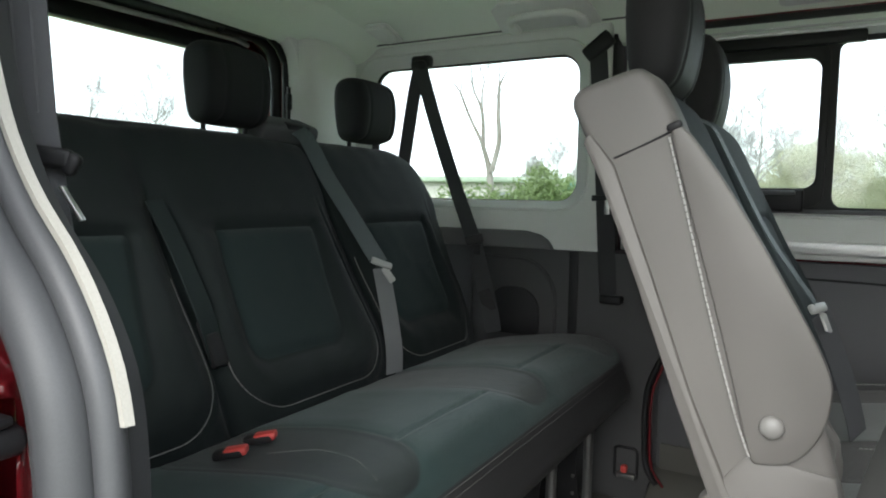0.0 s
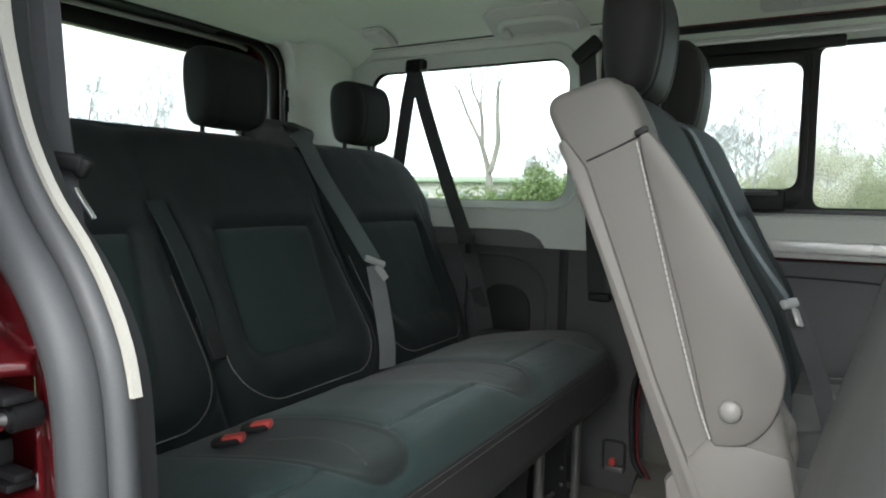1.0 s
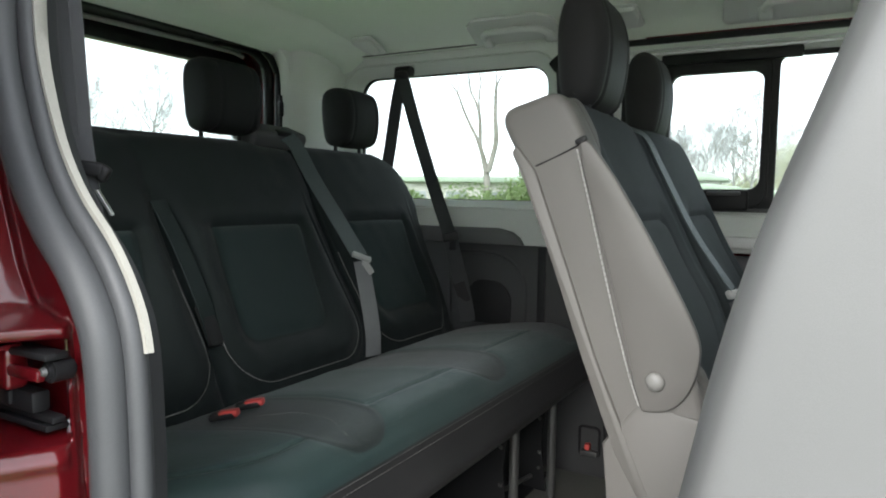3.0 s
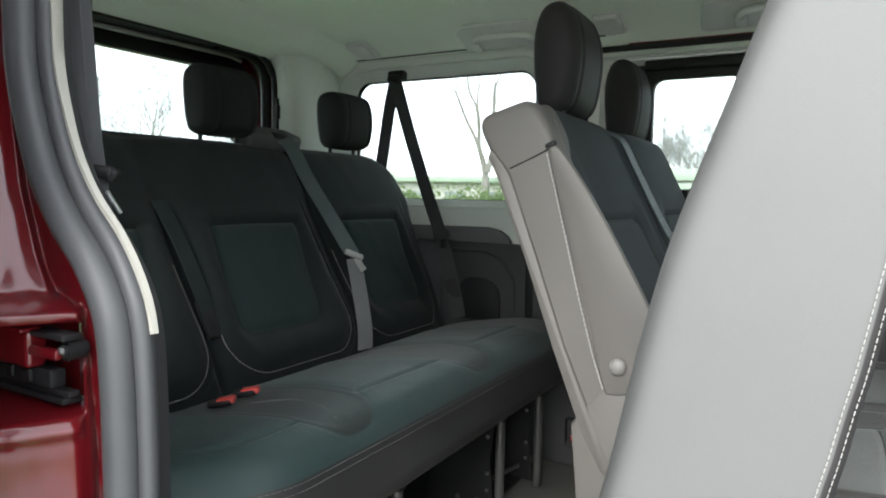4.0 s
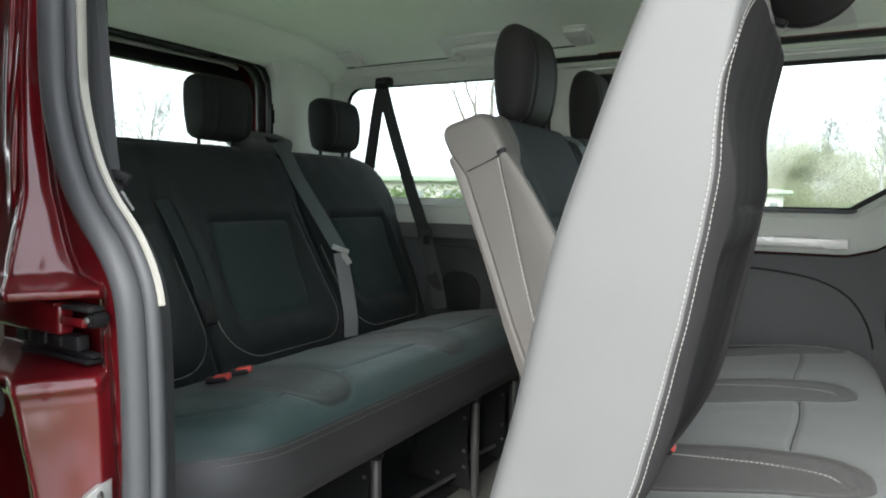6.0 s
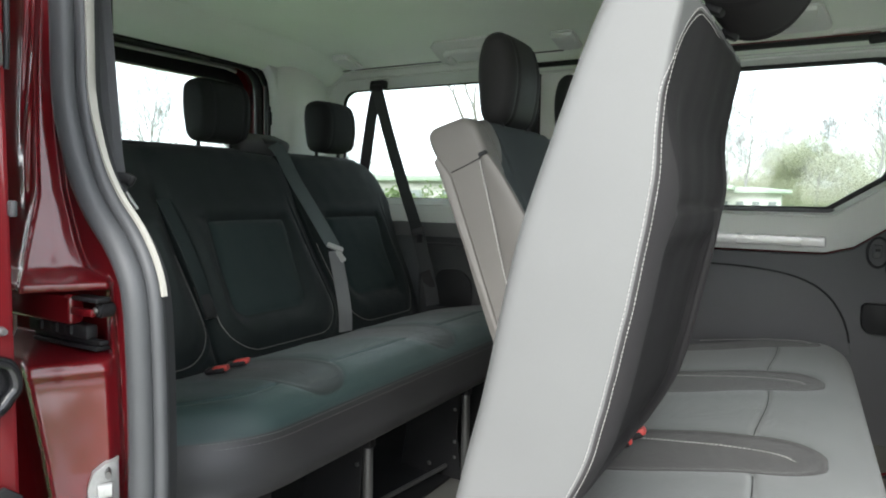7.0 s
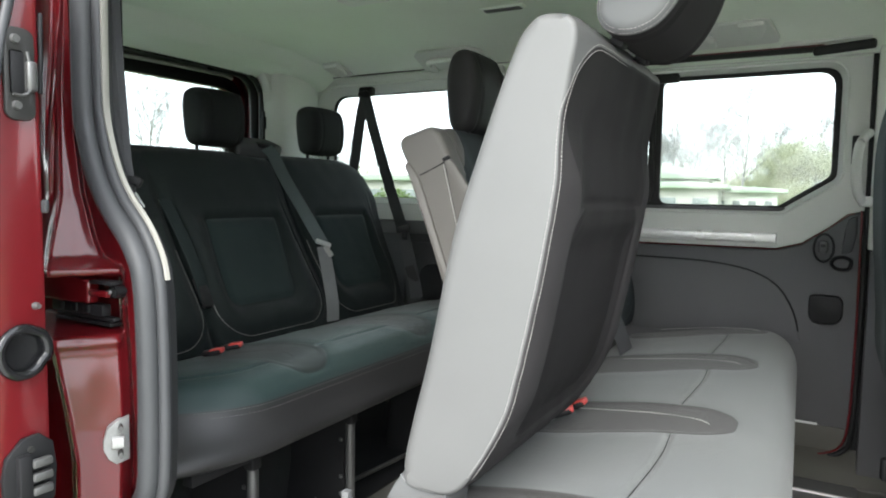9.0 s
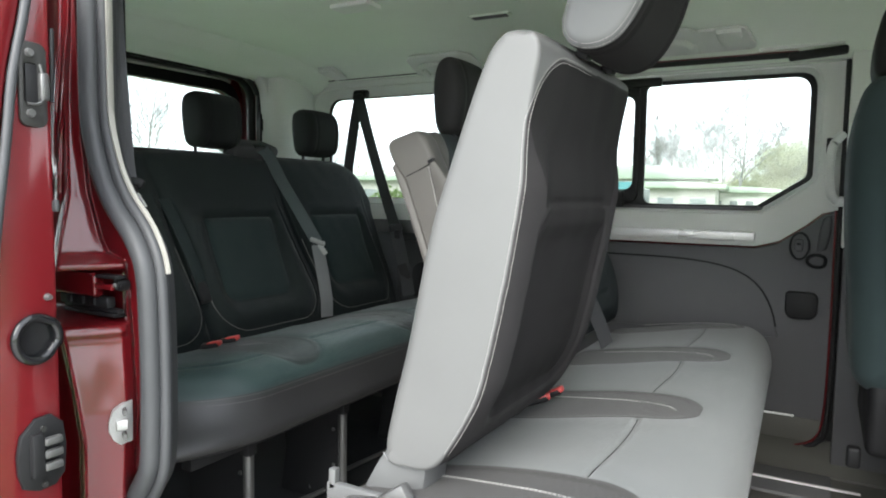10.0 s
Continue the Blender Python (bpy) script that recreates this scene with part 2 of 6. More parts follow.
def sweep(bm, path, profile, side, closed=False):
    """A closed profile (a, b) drawn along a path: a along the across vector, b along side."""
    path = [Vector(p) for p in path]
    rings, k = [], len(path)
    for i, p in enumerate(path):
        d = path[(i + 1) % k if closed else min(i + 1, k - 1)] - path[(i - 1) % k if closed else max(i - 1, 0)]
        d.normalize()
        sv = Vector(side[i] if isinstance(side, list) else side)
        sv = (sv - d * sv.dot(d)).normalized()
        across = d.cross(sv)
        rings.append([bm.verts.new(p + across * a + sv * b) for a, b in profile])
    m = len(profile)
    for i in range(k if closed else k - 1):
        A, B = rings[i], rings[(i + 1) % k]
        for j in range(m):
            bm.faces.new((A[j], A[(j + 1) % m], B[(j + 1) % m], B[j]))
    if not closed:
        bm.faces.new(rings[0])
        bm.faces.new(rings[-1][::-1])
    return bm


def circle(r, n=10, a=0.0, b=0.0):
    return [(a + r * math.cos(2 * math.pi * i / n), b + r * math.sin(2 * math.pi * i / n)) for i in range(n)]


def tube(path, r, n=10, side=(0.3, 0.5, 0.8), bm=None, closed=False):
    return sweep(bm or bmesh.new(), path, circle(r, n), side, closed)


def strap(path, width, face, thick=0.0016, bm=None):
    """Webbing: face is the direction that its flat side looks in."""
    w, t = width / 2, thick / 2
    return sweep(bm or bmesh.new(), path, [(-w, -t), (w, -t), (w, t), (-w, t)], face)


def rounded(x0, x1, z0, z1, r, n=6):
    """A rectangle's outline with round corners; r is one radius or four: low-left, low-right, high-right, high-left."""
    r = r if isinstance(r, tuple) else (r,) * 4
    out = []
    for (cx, cz, a), q in zip(((x0 + r[0], z0 + r[0], 180), (x1 - r[1], z0 + r[1], 270), (x1 - r[2], z1 - r[2], 0), (x0 + r[3], z1 - r[3], 90)), r):
        out += [(cx + q * math.cos(radians(a + 90 * i / n)), cz + q * math.sin(radians(a + 90 * i / n))) for i in range(n + 1)]
    return out


def blunt(pts, r, n=5):
    """A polygon with its corners rounded: r is one radius or one for each corner."""
    out, k = [], len(pts)
    for i in range(k):
        q = r[i] if isinstance(r, (list, tuple)) else r
        p, a, b = Vector(pts[i]), Vector(pts[i - 1]), Vector(pts[(i + 1) % k])
        u, v = (a - p).normalized(), (b - p).normalized()
        half = u.angle(v) / 2
        cut = min(q / math.tan(half), (a - p).length * 0.48, (b - p).length * 0.48)
        s, e = p + u * cut, p + v * cut
        for j in range(n + 1):
            t = j / n
            w = s * (1 - t) ** 2 + p * 2 * t * (1 - t) + e * t * t
            out.append((w.x, w.y))
    return out


def on_y(y):
    return lambda a, b: Vector((a, y, b))


def on_x(x):
    return lambda a, b: Vector((x, a, b))


def plate(outer, holes, at, depth, bevel=0.0):
    """A flat sheet with holes through it, at() laying 2D points in space, thickened by the vector depth."""
    bm = bmesh.new()
    edges = []
    for loop in (outer, *holes):
        vs = [bm.verts.new(at(a, b)) for a, b in loop]
        edges += [bm.edges.new((vs[i], vs[(i + 1) % len(vs)])) for i in range(len(vs))]
    bmesh.ops.triangle_fill(bm, use_beauty=True, use_dissolve=True, edges=edges)
    faces = list(bm.faces)
    r = bmesh.ops.extrude_face_region(bm, geom=faces)
    bmesh.ops.translate(bm, vec=Vector(depth), verts=[v for v in r["geom"] if isinstance(v, bmesh.types.BMVert)])
    if bevel:
        bmesh.ops.recalc_face_normals(bm, faces=bm.faces)
        es = [e for e in bm.edges if len(e.link_faces) == 2 and e.calc_face_angle(0) > 0.9]
        bmesh.ops.bevel(bm, geom=es, offset=bevel, segments=2, affect="EDGES", profile=0.5)
    return bm


def collar(loop_a, at_a, loop_b, at_b, thick=0.006):
    """A band from one outline to another with as many points, such as a window's reveal."""
    bm = bmesh.new()
    A = [bm.verts.new(at_a(*p)) for p in loop_a]
    B = [bm.verts.new(at_b(*p)) for p in loop_b]
    k = len(A)
    for i in range(k):
        bm.faces.new((A[i], A[(i + 1) % k], B[(i + 1) % k], B[i]))
    bmesh.ops.recalc_face_normals(bm, faces=bm.faces)
    bmesh.ops.solidify(bm, geom=list(bm.faces), thickness=thick)
    return bm


def stuffed(name, profile, y0, y1, mats, parent=None, label="", ny=48, n=96, r=0.03, push=None, pick=None, bow=None, zone=None, panel=None):
    """An upholstered body: a closed (x, z) profile drawn across y, its ends rounded by r.
    push(y, x, z, nx, nz) moves a point outwards; pick(y, x, z, nx, nz) chooses its material; bow(y) shifts the section (dx, dz)."""
    pr = smooth_path(profile, n, closed=True)
    area = 0.5 * np.sum(pr[:, 0] * np.roll(pr[:, 1], -1) - np.roll(pr[:, 0], -1) * pr[:, 1])
    if area < 0:
        pr = pr[::-1]
    tan = np.roll(pr, -1, 0) - np.roll(pr, 1, 0)
    tan /= np.linalg.norm(tan, axis=1)[:, None]
    nor = np.stack([tan[:, 1], -tan[:, 0]], 1)
    ys, ins = [], []
    for i in range(9):
        a = i / 8 * math.pi / 2
        ys.append(r * (1 - math.cos(a)))
        ins.append(r * (1 - math.sin(a)))
    mid = list(np.linspace(y0 + r, y1 - r, ny))
    rows = []
    rows += [(y0 + a, b) for a, b in zip(ys, ins)]
    rows += [(y, 0.0) for y in mid[1:-1]]
    rows += [(y1 - a, b) for a, b in zip(ys[::-1], ins[::-1])]
    verts, faces, slots, marks, plan = [], [], [], [], []
    for y, e in rows:
        dx, dz = bow(y) if bow else (0, 0)
        for (x, z), (nx, nz) in zip(pr, nor):
            o = (push(y, x, z, nx, nz) if push else 0.0) - e
            verts.append((x + nx * o + dx, y, z + nz * o + dz))
            marks.append(zone(y, x, z, nx, nz) if zone else 1.0)
            plan.append((y, x, z, nx, nz))
    for i in range(len(rows) - 1):
        for j in range(n):
            k = (j + 1) % n
            faces.append((i * n + j, i * n + k, (i + 1) * n + k, (i + 1) * n + j))
            slots.append(pick((rows[i][0] + rows[i + 1][0]) / 2, *pr[j], *nor[j]) if pick else 0)
    axis = np.linalg.svd(pr - pr.mean(0))[2][0]
    top = int(np.argmax((pr - pr.mean(0)) @ axis))
    for base, out in ((0, -1), ((len(rows) - 1) * n, 1)):
        y_end = rows[0][0] if out < 0 else rows[-1][0]
        slot = pick(y_end, *pr.mean(0), 0.0, 0.0) if pick else 0
        left, right = [base + (top + k) % n for k in range(n // 2 + 1)], [base + (top - k) % n for k in range(n // 2 + 1)]
        middle = []
        for k, (i, j) in enumerate(zip(left, right)):
            if i == j:
                middle.append(i)
                continue
            q = (np.array(verts[i]) + np.array(verts[j])) / 2
            verts.append((q[0], q[1] + out * 0.12 * r * min(1.0, k / 14, (n // 2 - k) / 14), q[2]))
            middle.append(len(verts) - 1)
        for k in range(n // 2):
            for strip in (left, right):
                f = []
                for v in (strip[k], strip[k + 1], middle[k + 1], middle[k]):
                    if v not in f:
                        f.append(v)
                if len(f) > 2:
                    faces.append(tuple(f))
                    slots.append(slot)
    me = bpy.data.meshes.new(name)
    me.from_pydata(verts, [], faces)
    me.polygons.foreach_set("material_index", slots)
    bm = bmesh.new()
    bm.from_mesh(me)
    bmesh.ops.recalc_face_normals(bm, faces=bm.faces)
    bm.to_mesh(me)
    bm.free()
    if zone:
        marks += [0.05] * (len(verts) - len(marks))
        me.attributes.new("zone", "FLOAT", "POINT").data.foreach_set("value", marks)
    if panel:
        marks = [panel(*q) for q in plan]
        me.attributes.new("panel", "FLOAT", "POINT").data.foreach_set("value", marks + [0.05] * (len(verts) - len(marks)))
    ob = finish(name, me, mats, parent, label, 60)
    PLANS[ob.name] = (plan, len(rows), n)
    return ob


PLANS = {}


def seam_lines(ob, value, keep=lambda y, x, z, nx, nz: True, lift=0.0004, least=0.03):
    """Lines on an upholstered body's skin along which value(y, x, z, nx, nz) is nought."""
    plan, rows, n = PLANS[ob.name]
    val = [value(*q) if keep(*q) else None for q in plan]
    me = ob.data
    co, no = [v.co for v in me.vertices], [v.normal for v in me.vertices]
    links = collections.defaultdict(list)
    for i in range(rows - 1):
        for j in range(n):
            c = (i * n + j, i * n + (j + 1) % n, (i + 1) * n + (j + 1) % n, (i + 1) * n + j)
            if any(val[k] is None for k in c):
                continue
            cut = [tuple(sorted((c[k], c[(k + 1) % 4]))) for k in range(4) if (val[c[k]] < 0) != (val[c[(k + 1) % 4]] < 0)]
            if len(cut) == 2:
                links[cut[0]].append(cut[1])
                links[cut[1]].append(cut[0])
    seen, lines = set(), []

    def place(e):
        a, b = e
        t = val[a] / (val[a] - val[b])
        return co[a].lerp(co[b], t) + no[a].lerp(no[b], t).normalized() * lift

    for start in [e for e in links if len(links[e]) == 1] + list(links):
        if start in seen:
            continue
        line, e = [], start
        while e is not None:
            seen.add(e)
            line.append(place(e))
            e = next((q for q in links[e] if q not in seen), None)
        p = np.array([tuple(q) for q in line])
        if len(p) > 8 and np.linalg.norm(np.diff(p, axis=0), axis=1).sum() > least:
            q = p.copy()
            for k in range(2):
                q[1:-1] = (q[:-2] + 2 * q[1:-1] + q[2:]) / 4
            lines.append(q)
    return lines


def rim(profile, n, y, inset, keep):
    """Points along part of a profile, drawn in by inset, at y; keep(x, z, nx, nz) says which."""
    pr = smooth_path(profile, n, closed=True)
    if 0.5 * np.sum(pr[:, 0] * np.roll(pr[:, 1], -1) - np.roll(pr[:, 0], -1) * pr[:, 1]) < 0:
        pr = pr[::-1]
    tan = np.roll(pr, -1, 0) - np.roll(pr, 1, 0)
    tan /= np.linalg.norm(tan, axis=1)[:, None]
    nor = np.stack([tan[:, 1], -tan[:, 0]], 1)
    ok = [bool(keep(*p, *q)) for p, q in zip(pr, nor)]
    start = next((i for i in range(n) if ok[i] and not ok[i - 1]), 0)
    out = []
    for k in range(n):
        i = (start + k) % n
        if not ok[i]:
            break
        out.append((pr[i][0] - nor[i][0] * inset, y, pr[i][1] - nor[i][1] * inset))
    return out


def stitches(path, length=0.006, gap=0.003, r=0.0007, bm=None):
    """A row of short raised threads along a path."""
    bm = bm or bmesh.new()
    p = np.array([tuple(q) for q in path], float)
    run = np.r_[0, np.cumsum(np.linalg.norm(np.diff(p, axis=0), axis=1))]
    at = 0.0
    while at + length < run[-1]:
        a, b = (Vector([np.interp(t, run, p[:, j]) for j in range(3)]) for t in (at, at + length))
        tube([a, b], r, 5, bm=bm)
        at += length + gap
    return bm


def sd_box(u, v, hu, hv, r):
    a, b = abs(u) - hu + r, abs(v) - hv + r
    return math.hypot(max(a, 0), max(b, 0)) + min(max(a, b), 0) - r


def groove(d, width, depth):
    return -depth * math.exp(-(d / width) ** 2)


def step(a, b, x):
    t = min(1, max(0, (x - a) / (b - a)))
    return t * t * (3 - 2 * t)


# ---- the van's shell ----
def structure(name, bm, mats, label, category, sharp=38):
    return tagged(part(name, bm, mats, None, "", sharp), label, category, kind="structure")


FLOOR, ROOF = 0.55, 1.905
structure("floor", boxed((0.05, 1.045, FLOOR - 0.03), (3.3, 1.66, 0.06), 0.004), FLOORMAT, "worn dark grey rubber van floor", "floor")

structure("floor_cover_rear", boxed((-1.03, 1.045, FLOOR + 0.004), (0.96, 1.40, 0.008), 0.002), BLACK, "black sheet on the floor below the rear bench", "floor")

roof_in = [(0.20, 1.775), (0.235, 1.83), (0.33, 1.872), (0.55, 1.897), (1.05, ROOF), (1.55, 1.897), (1.74, 1.872), (1.83, 1.83), (1.85, 1.80)]
roof_out = [(1.90, 1.80), (1.87, 1.88), (1.76, 1.93), (1.5, 1.955), (1.05, 1.965), (0.6, 1.955), (0.32, 1.93), (0.19, 1.88), (0.15, 1.775)]
bm = bmesh.new()
sweep(bm, [(x, 0, 0) for x in np.linspace(-1.50, 1.75, 40)], [(-y, z) for y, z in roof_in + [(y, z - 0.012) for y, z in roof_out]], (0, 0, 1))
structure("ceiling", bm, LINER, "pale grey-green cloth headliner", "ceiling", 50)
bm = bmesh.new()
sweep(bm, [(x, 0, 0) for x in np.linspace(-1.74, 1.75, 30)], [(-y, z) for y, z in [(y, z - 0.008) for y, z in roof_out[::-1]] + [(y, z + 0.006) for y, z in roof_out]], (0, 0, 1))
structure("roof", bm, RED, "glossy dark red painted van roof", "roof", 50)

# rear header of the ceiling, sloping a step below the liner
bm = bmesh.new()
rows = []
for y, drop in ((0.27, 0.062), (0.31, 0.040), (0.36, 0.024), (0.45, 0.011), (0.60, 0.004), (0.85, 0.0), (1.25, 0.0), (1.50, 0.004), (1.64, 0.012), (1.72, 0.025), (1.78, 0.042), (1.825, 0.070)):
    rows.append([bm.verts.new((x, y, z - drop)) for x, z in smooth_path([(-1.255, 1.914), (-1.285, 1.903), (-1.315, 1.882), (-1.345, 1.863), (-1.375, 1.856), (-1.43, 1.848), (-1.494, 1.838), (-1.496, 1.93)], 40)])
for A, B in zip(rows[:-1], rows[1:]):
    for k in range(39):
        bm.faces.new((A[k], A[k + 1], B[k + 1], B[k]))
bmesh.ops.recalc_face_normals(bm, faces=bm.faces)
bmesh.ops.solidify(bm, geom=list(bm.faces), thickness=-0.005)
structure("trim_rear_header", bm, LINER, "cream plastic header trim above the tailgate", "trim", 60)

# far quarter: cream upper lining with the window's deep reveal
QW_IN = rounded(-1.372, -0.585, 1.330, 1.808, 0.085)
QW_GL = rounded(-1.340, -0.632, 1.352, 1.778, 0.060)
structure("wall_far_quarter", plate([(-1.50, 1.215), (-0.535, 1.215), (-0.535, 1.835), (-1.50, 1.835)], [QW_IN], on_y(1.812), (0, 0.032, 0), 0.006), CREAM,
          "cream plastic lining of the rear quarter panel", "wall")
structure("trim_quarter_reveal", collar(QW_IN, on_y(1.818), QW_GL, on_y(1.872)), CREAM, "cream reveal round the rear quarter window", "trim", 60)
structure("trim_ceiling_joint", tube([(-1.37, 1.8045, 1.8390), (-0.9, 1.8045, 1.8400), (-0.40, 1.8045, 1.8400)], 0.0024, 8), GREYTRIM, "dark joint between headliner and side lining", "trim")
structure("wall_far_outer", plate([(-1.72, 0.30), (-0.54, 0.30), (-0.54, 1.84), (-1.68, 1.84)], [rounded(-1.36, -0.61, 1.335, 1.795, 0.07)], on_y(1.90), (0, 0.012, 0)), RED,
          "glossy red outer panel of the van's far side", "wall")
# added filler that stops daylight leaking through the door joint
structure("trim_door_gap_back", boxed((-0.518, 1.935, 1.515), (0.05, 0.012, 0.59), 0.003), BLACK, "black filler added behind the joint of the far door", "trim")
structure("trim_door_gap", boxed((-0.531, 1.880, 1.515), (0.012, 0.075, 0.59), 0.003), BLACK, "black seal in the rear gap of the far door", "trim")
q = tagged(thing("window_1", "fixed rear quarter window with black printed edge", "window"), kind="structure")
part("window_frame", plate(rounded(-1.365, -0.605, 1.33, 1.80, 0.07), [rounded(-1.331, -0.641, 1.359, 1.769, 0.055)], on_y(1.880), (0, 0.006, 0)), BAND, q, "black printed border")
g = part("pane", plate(rounded(-1.36, -0.61, 1.335, 1.795, 0.07), [], on_y(1.888), (0, 0.004, 0)), GLASS, q, "clear glass")
g.visible_shadow = False

structure("wall_far_inner_gap", plate([(-0.60, 0.45), (-0.20, 0.45), (-0.20, 1.22), (-0.60, 1.22)], [], on_y(1.9285), (0, 0.012, 0)), CHARCOAL, "charcoal panel behind the door joint", "wall")

# far quarter: charcoal lower lining, moulded pocket and shelf
structure("wall_far_lower", plate([(-1.50, FLOOR), (-0.40, FLOOR), (-0.385, 0.62), (-0.40, 0.72), (-0.40, 0.84), (-0.37, 0.95), (-0.37, 1.222), (-1.50, 1.222)], [], on_y(1.802), (0, 0.018, 0), 0.003), SIDEPANEL,
          "charcoal moulded plastic lower lining", "wall")
structure("trim_quarter_shelf", plate([(-1.40, 1.222), (-0.675, 1.222), (-0.69, 1.245), (-0.715, 1.262), (-0.76, 1.272), (-1.40, 1.272)], [], on_y(1.788), (0, 0.036, 0), 0.005), GREYTRIM,
          "grey moulded ledge below the quarter window", "trim")
loop = rounded(-0.93, -0.665, 0.93, 1.195, (0.03, 0.03, 0.12, 0.05))
bm = sweep(bmesh.new(), [(x, 1.80, z) for x, z in smooth_path(loop, 60, True)], circle(0.006, 8), (0, 1, 0), True)
structure("trim_quarter_pocket", bm, SIDEPANEL, "rounded rim of the moulded side pocket", "trim")
structure("trim_speaker_recess", plate(rounded(-0.86, -0.71, 0.97, 1.11, (0.02, 0.02, 0.07, 0.05)), [], on_y(1.792), (0, 0.012, 0), 0.004), BLACK, "black speaker recess in the side lining", "trim")
structure("trim_pillar_cover", plate([(-0.625, FLOOR), (-0.60, FLOOR), (-0.60, 1.222), (-0.625, 1.222)], [], on_y(1.796), (0, 0.008, 0), 0.002), BLACK, "black joint strip between the side linings", "trim")

# rear pillar, seal, red jamb and tailgate
PILLAR = [tuple(q) for q in smooth_path([(-1.488, 1.604), (-1.430, 1.606), (-1.397, 1.628), (-1.382, 1.68), (-1.378, 1.75), (-1.376, 1.818)], 30)] + [(-1.376, 1.84), (-1.488, 1.84)]
structure("wall_rear_pillar", plate(PILLAR, [], lambda a, b: Vector((a, b, 0.55)), (0, 0, 1.292)), CREAM, "rounded cream plastic rear pillar trim", "wall", 50)
structure("trim_rear_corner", plate([(1.618, 1.845), (1.540, 1.845), (1.566, 1.826), (1.588, 1.800), (1.600, 1.765), (1.604, 1.72), (1.618, 1.72)], [], on_x(-1.486), (0.05, 0, 0), 0.008), CREAM, "rounded cream corner trim above the tailgate seal", "trim")
structure("wall_rear_pillar_far_side", plate([(0.25, 0.55), (0.50, 0.55), (0.50, 1.78), (0.48, 1.845), (0.38, 1.85), (0.25, 1.84)], [], on_x(-1.488), (0.09, 0, 0), 0.018), CREAM, "cream plastic rear pillar trim by the open side", "wall")
ring = rounded(0.50, 1.604, 0.62, 1.832, (0.05, 0.05, 0.10, 0.10), 8)
structure("trim_tailgate_seal", sweep(bmesh.new(), [(-1.488, y, z) for y, z in smooth_path(ring, 120, True)], circle(0.011, 8), (1, 0, 0), True), BLACK, "black rubber tailgate seal", "trim", 70)
structure("trim_jamb_corner", tube(smooth_path([(-1.545, 1.624, 1.46), (-1.545, 1.624, 1.66), (-1.545, 1.622, 1.74), (-1.545, 1.612, 1.79), (-1.545, 1.580, 1.826), (-1.545, 1.52, 1.842), (-1.545, 1.40, 1.846)], 30), 0.022, 12), BLACK, "black rubber profile round the tailgate corner", "trim", 70)
RW = rounded(0.45, 1.650, 1.08, 1.790, (0.06, 0.06, 0.10, 0.10), 8)
structure("wall_rear_jamb", collar(rounded(0.49, 1.612, 0.62, 1.842, (0.05, 0.05, 0.10, 0.10), 8), on_x(-1.492), rounded(0.40, 1.695, 0.55, 1.875, (0.05, 0.05, 0.10, 0.10), 8), on_x(-1.668)), RED, "glossy red jamb round the tailgate", "wall", 60)
tg = thing("tailgate", "closed red tailgate with a wide heated window", "tailgate")
part("tailgate_panel", plate(rounded(0.20, 1.86, 0.40, 1.93, 0.06), [RW], on_x(-1.70), (0.03, 0, 0), 0.004), RED, tg, "glossy red inner panel")
part("window_surround", plate(rounded(0.42, 1.664, 1.02, 1.835, (0.06, 0.06, 0.10, 0.10), 8), [RW], on_x(-1.672), (0.018, 0, 0), 0.004), BLACK, tg, "black plastic window surround")
g = part("tailgate_pane", plate(rounded(0.40, 1.69, 1.06, 1.81, (0.06, 0.06, 0.10, 0.10), 8), [], on_x(-1.694), (0.004, 0, 0)), GLASS, tg, "clear heated glass")
g.visible_shadow = False
bm = bmesh.new()
for i in range(9):
    box(bm, (-1.688, 1.05, 1.30 + 0.055 * i), (0.0006, 1.2, 0.0010))
part("heater_wires", bm, STEEL, tg, "fine heating wires")
part("upper_cover", boxed((-1.580, 1.02, 1.843), (0.165, 1.10, 0.012), 0.004), BLACK, tg, "black upper cover")
part("grab_bar", tube(smooth_path([(-1.60, 0.55, 1.824), (-1.60, 1.05, 1.827), (-1.60, 1.50, 1.829), (-1.605, 1.56, 1.822)], 20), 0.0075), TRIMGREY, tg, "grey grip bar over the window")
part("gas_strut", tube([(-1.470, 1.592, 1.42), (-1.462, 1.588, 1.69)], 0.006), BLACK, tg, "black gas strut")
structure("trim_strut_bracket", boxed((-1.462, 1.588, 1.645), (0.016, 0.016, 0.05), 0.004), BLACK, "black bracket of the gas strut", "trim")

# near side lining behind the opening, with the matching window
structure("wall_near_quarter", plate([(-1.50, 0.55), (-0.58, 0.55), (-0.58, 1.80), (-1.50, 1.80)], [rounded(-1.36, -0.66, 1.335, 1.77, 0.085)], on_y(0.245), (0, 0.02, 0)), CREAM, "cream lining of the near rear quarter", "wall")
structure("wall_near_outer", plate([(-1.72, 0.30), (-0.53, 0.30), (-0.53, 1.80), (-1.68, 1.80)], [rounded(-1.36, -0.62, 1.335, 1.77, 0.085)], on_y(0.135), (0, 0.012, 0)), RED, "glossy red outer panel behind the sliding door", "wall")
g = tagged(part("window_2", plate(rounded(-1.37, -0.61, 1.325, 1.78, 0.085), [], on_y(0.150), (0, 0.004, 0)), GLASS), "clear glass of the near quarter window", "window", kind="structure")
g.visible_shadow = False

structure("trim_near_pillar", boxed((-0.562, 0.268, 1.33), (0.112, 0.060, 0.98), 0.006, 3), BLACKVINYL, "black pillar trim beside the open door", "trim")

